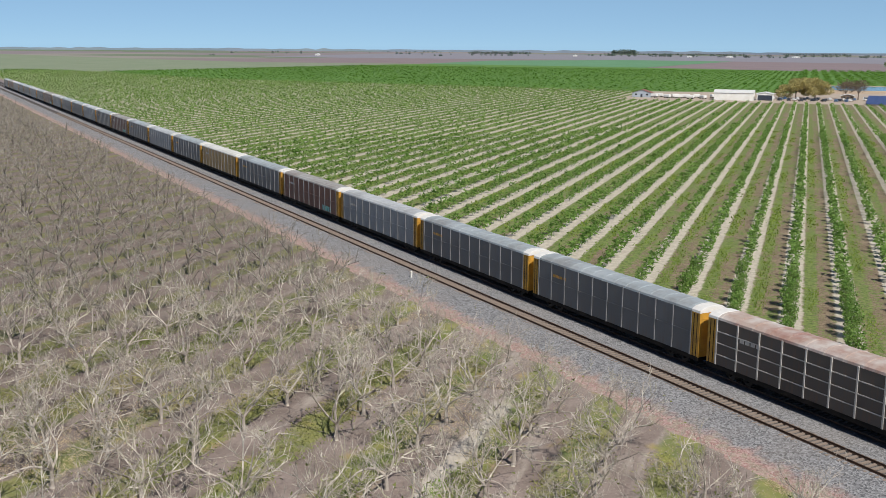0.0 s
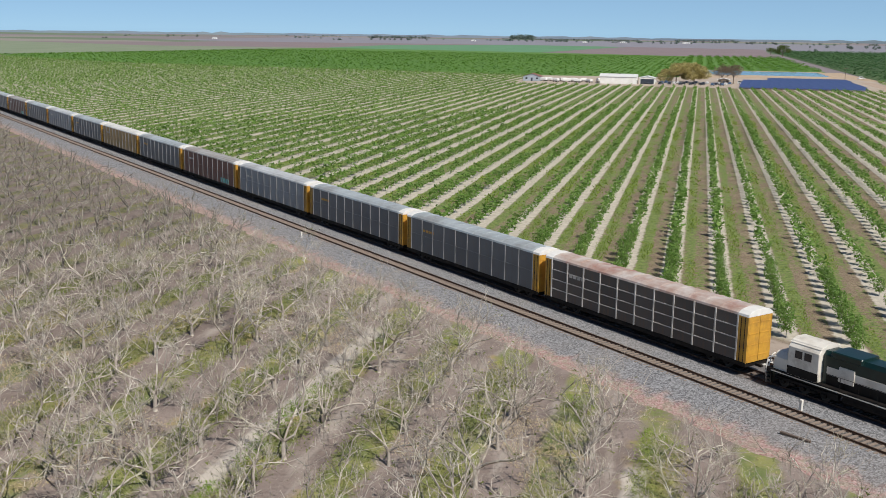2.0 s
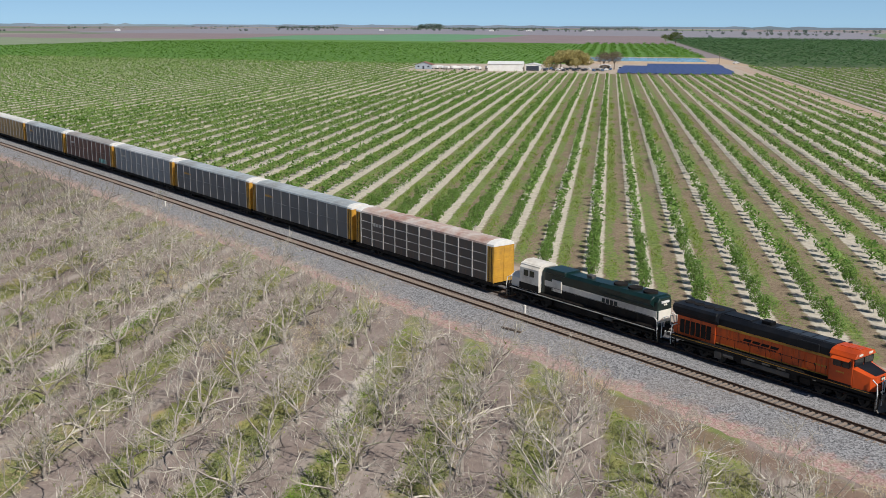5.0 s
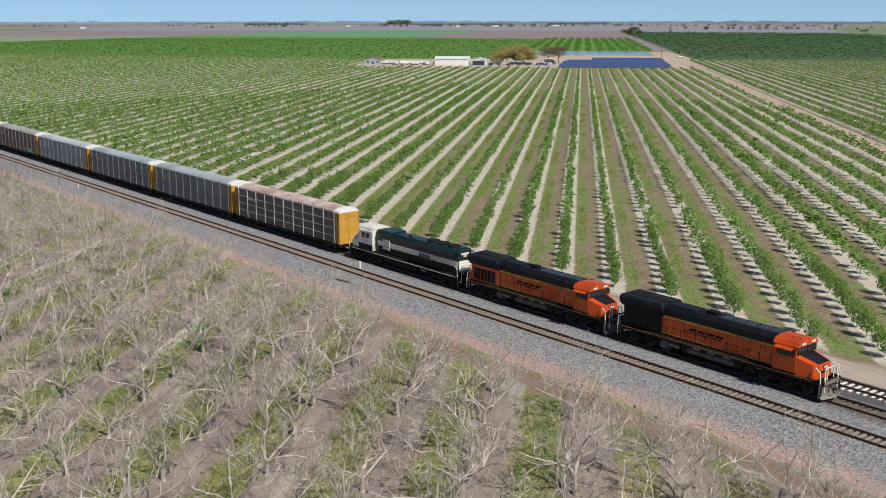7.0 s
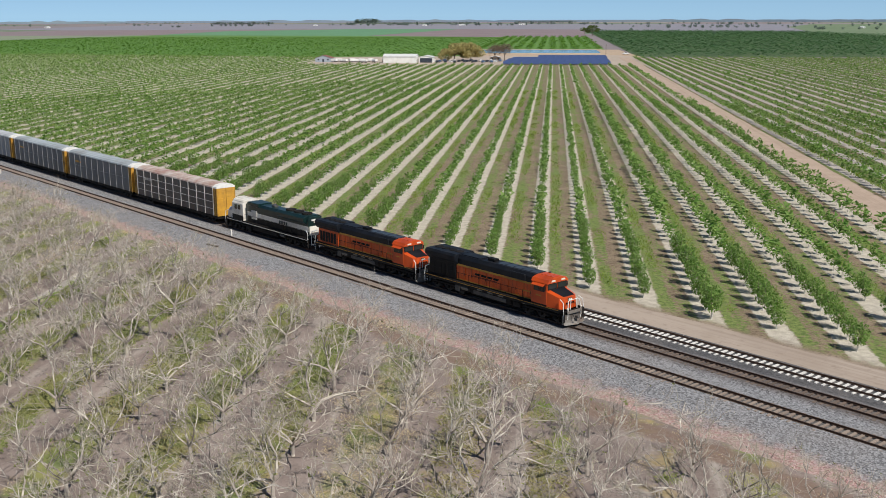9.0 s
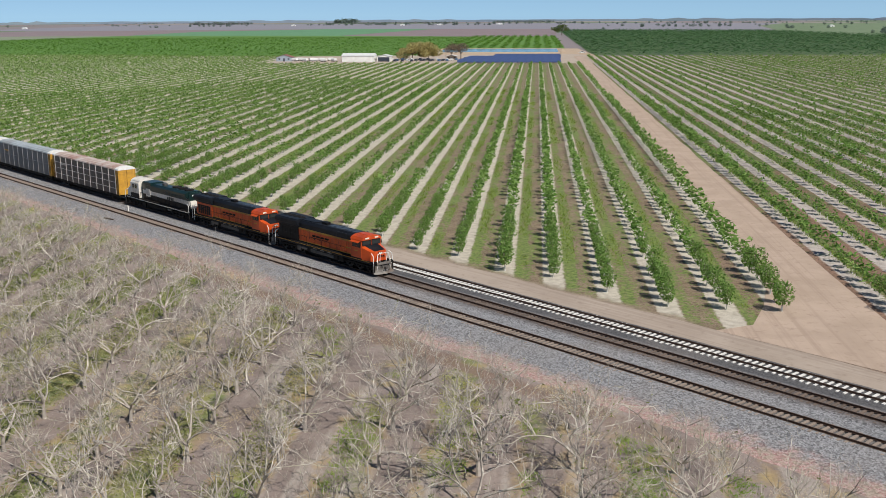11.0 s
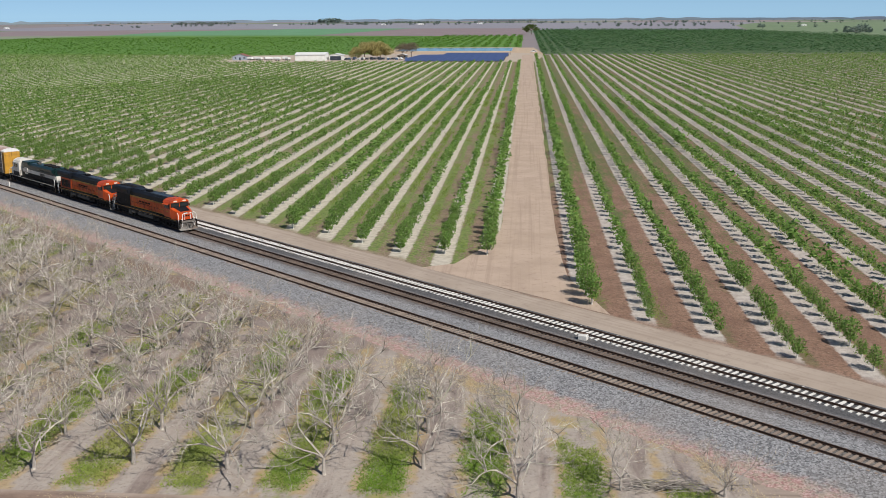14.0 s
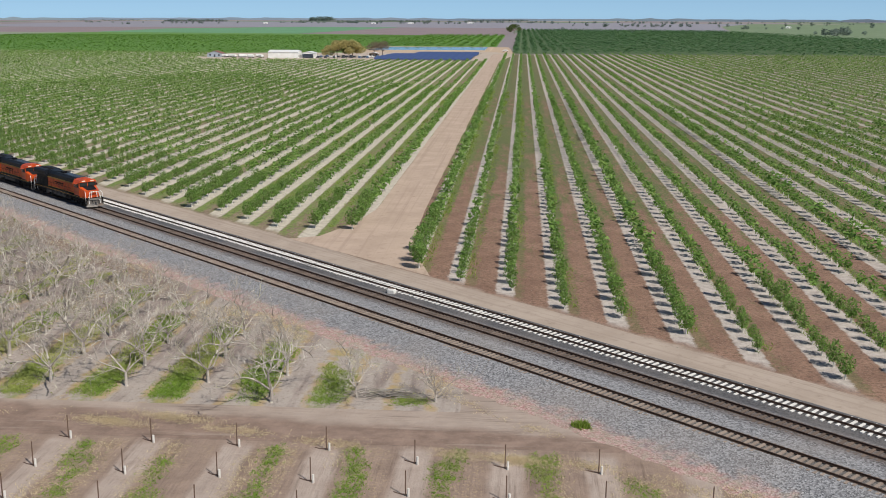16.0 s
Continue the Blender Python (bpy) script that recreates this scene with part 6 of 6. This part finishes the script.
# newly planted saplings: a stake, a white guard and a drip hose riser each
stake = None
rng = np.random.default_rng(17)
for i in range(-9, 8):
    for k in range(9):
        x = 110.2 + 6.85 * (i - 1) + rng.normal(0, 0.12)
        y = -129.2 - 5.2 * k - 0.28 * (i + 3) + rng.normal(0, 0.15) - (1.4 if i > 0 else 0)
        if line_of(x, y)[1] > -11.5:
            continue
        at = pose(x, y, 0, 0, 0, rng.uniform(-8, 8))
        if stake is None:
            stake = thing("staked_sapling", "newly planted sapling with stake and white guard", "sapling", "staked saplings", at)
            part("stake", Mesh().tube([(0, 0, -0.1), (0.02, 0, 1.9)], 0.045, 5), M_STAKE, stake)
            part("guard", Mesh().tube([(0.22, -0.1, -0.02), (0.22, -0.1, 0.62)], 0.09, 7), M_GUARD, stake, "white sapling guard")
            part("hose", Mesh().tube([(-0.9, 0.5, 0.03), (-0.5, 0.25, 0.04), (0.1, 0.0, 0.1), (0.2, -0.08, 0.3)], 0.035, 5), M_STAKE, stake)
        else:
            copy_thing(stake, at)


def tufts(name, spots, mat, label, seed, high=0.17, blades=7, spread=0.22, wide=1.0):
    """Ground weeds: tufts of upright blades."""
    r = np.random.default_rng(seed)
    p = np.asarray(spots)
    c = np.repeat(p, blades, 0)
    n = len(c)
    a = r.uniform(0, 2 * np.pi, n)
    base = c + np.stack([r.normal(0, spread, n), r.normal(0, spread, n), np.zeros(n)], 1)
    w = (0.022 + 0.03 * r.uniform(size=n)) * (1.0 + 6.0 / blades) * wide
    h = high * r.uniform(0.4, 1.3, n)
    side = np.stack([np.cos(a) * w, np.sin(a) * w, np.zeros(n)], 1)
    tip = base + np.stack([r.normal(0, 0.16, n), r.normal(0, 0.16, n), h], 1)
    tri = np.stack([base - side, base + side, tip], 1)
    return tagged(part(name, arrays_mesh(name, tri.reshape(-1, 3), 3, mat)), label, "weeds", kind="stuff")


M_STRAW = foliage("dry_straw", (0.58, 0.48, 0.31), (0.72, 0.62, 0.43), (0.66, 0.55, 0.36))
green_spots, straw_spots, fringe_spots, olive_spots = [], [], [], []
rng = np.random.default_rng(41)
for k in range(80000):
    s, n = rng.uniform(-75, 190), rng.uniform(-62, -9)
    x, y = world_of(s, n)
    if y < -120.5 or x > 112:
        continue
    u = ((x - BARE0) / BARE_GAP + 0.36 + 0.1 * noise.noise((x * 0.2, y * 0.08, 6))) % 1.0
    mid = min(u, 1 - u)
    patch = noise.noise((x * 0.11, y * 0.045, 1.0)) + 0.5 * noise.noise((x * 0.3, y * 0.3, 5.0))
    if y < -98 and x > 58:
        patch += 0.4
    if n < -13 and mid < 0.25 and patch > -0.22 and abs(x + 40) > 1.3 and abs(x + 12) > 1.2 and x < 48 + 12 * noise.noise((y * 0.1, 3.0, 1.0)):
        olive_spots.append((x, y, 0.0))
    elif n < -12 and mid < 0.22 and patch > -0.08:
        green_spots.append((x, y, 0.0))
    elif patch < -0.42 or (n > -13 and rng.uniform() < 0.07):
        straw_spots.append((x, y, 0.0))
for k in range(16000):
    x, y = rng.uniform(58, 112), rng.uniform(-120, -96)
    u = ((x - BARE0) / BARE_GAP + 0.36 + 0.06 * noise.noise((x * 0.2, y * 0.08, 6))) % 1.0
    if min(u, 1 - u) < 0.2 + 0.06 * noise.noise((x, y * 0.4, 2)) and line_of(x, y)[1] < -13 and noise.noise((x * 0.09, y * 0.05, 1.0)) > -0.25:
        green_spots.append((x, y, 0.0))
for px, py, half, count in ((84.8, -125.7, 2.6, 260), (89.8, -124.5, 3.2, 240), (95.6, -126.8, 2.6, 130), (103.6, -128.6, 2.6, 120), (113.2, -129.8, 1.6, 90),
                            (118.0, -130.6, 2.2, 300), (123.2, -131.2, 1.4, 90), (71.0, -123.6, 4.0, 160), (58.0, -123.0, 3.5, 160)):
    for k in range(count):             # raked straw left on the field road
        x, y = px + half * rng.normal(0, 0.6), py + rng.normal(0, 0.34)
        straw_spots.append((x, y - 0.19 * (x - px), 0.0))
for k in range(9000):
    s, n = rng.uniform(-75, 200), rng.uniform(-10.6, -7.4)
    if noise.noise((s * 0.12, n * 0.3, 3.0)) > (0.1 if s > 95 else 0.34):
        x, y = world_of(s, n)
        straw_spots.append((x, y, max(0.0, bed_height(n))))
for k in range(15000):
    x, y = rng.uniform(60, 130), rng.uniform(-150, -129.3)
    u = ((x - 109.4) / 6.85 + 0.5) % 1.0
    q = noise.noise((x * 0.12, y * 0.07, 8.0))
    lane = math.floor((x - 109.4) / 6.85 + 0.5)
    lush = noise.noise((lane * 1.7, y * 0.06, 8.0))
    if 0.5 - abs(u - 0.5) < 0.13 + 0.08 * noise.noise((x * 0.3, y * 0.3, 2.0)) and line_of(x, y)[1] < -12 and lush > -0.12:
        green_spots.append((x, y, 0.0))
    elif 0.5 - abs(u - 0.5) < 0.27 and line_of(x, y)[1] < -11 and q > 0.0 and rng.uniform() < 0.8:
        straw_spots.append((x, y, 0.0))
for k in range(70):
    x, y = rng.normal(122.9, 0.22), rng.normal(-123.8, 0.16)
    fringe_spots.append((x, y, 0.05))
tufts("orchard_weeds", green_spots, M_GRASS, "bright green weeds between the dormant rows", 1, 0.13, 11, 0.32, 0.75)
tufts("olive_weeds", olive_spots, M_OLIVE, "olive green winter weeds along the dormant rows", 4, 0.15, 7, 0.36)
tufts("dry_weeds", straw_spots, M_STRAW, "dry straw-coloured weeds on bare soil", 2, 0.09, 8, 0.34, 0.5)
tufts("roadside_bush", fringe_spots, M_BAND, "small green bush at the foot of the ballast", 3, 0.42, 6, 0.2)

# pruned branches heaped beside the last dormant tree
heap = Mesh()
for k in range(90):
    a, q = rng.uniform(-0.5, 0.5), rng.uniform(1.2, 2.6)
    x, y = 106.6 + rng.normal(0, 1.0), -118.4 + rng.normal(0, 0.35)
    heap.tube([(x - q * math.cos(a) / 2, y - q * math.sin(a) / 2, rng.uniform(0.05, 0.5)), (x + q * math.cos(a) / 2, y + q * math.sin(a) / 2, rng.uniform(0.05, 0.7))], [0.03, 0.014], 4, False)
tagged(part("brush_heap", heap, M_BARK_BROWN), "heap of pruned grey branches on the soil", "brush heap")
st, b, l = bare_near[2]
last_tree = thing("dormant_orchard_tree", "small leafless tree beside the brush heap", "tree", "trees of the dormant orchard", Matrix.LocRotScale((110.8, -119.3, 0), Euler((0, 0, 2.0)), (0.62, 0.62, 0.66)))
part("trunk", st, None, last_tree)
part("branch_crown", b, None, last_tree)
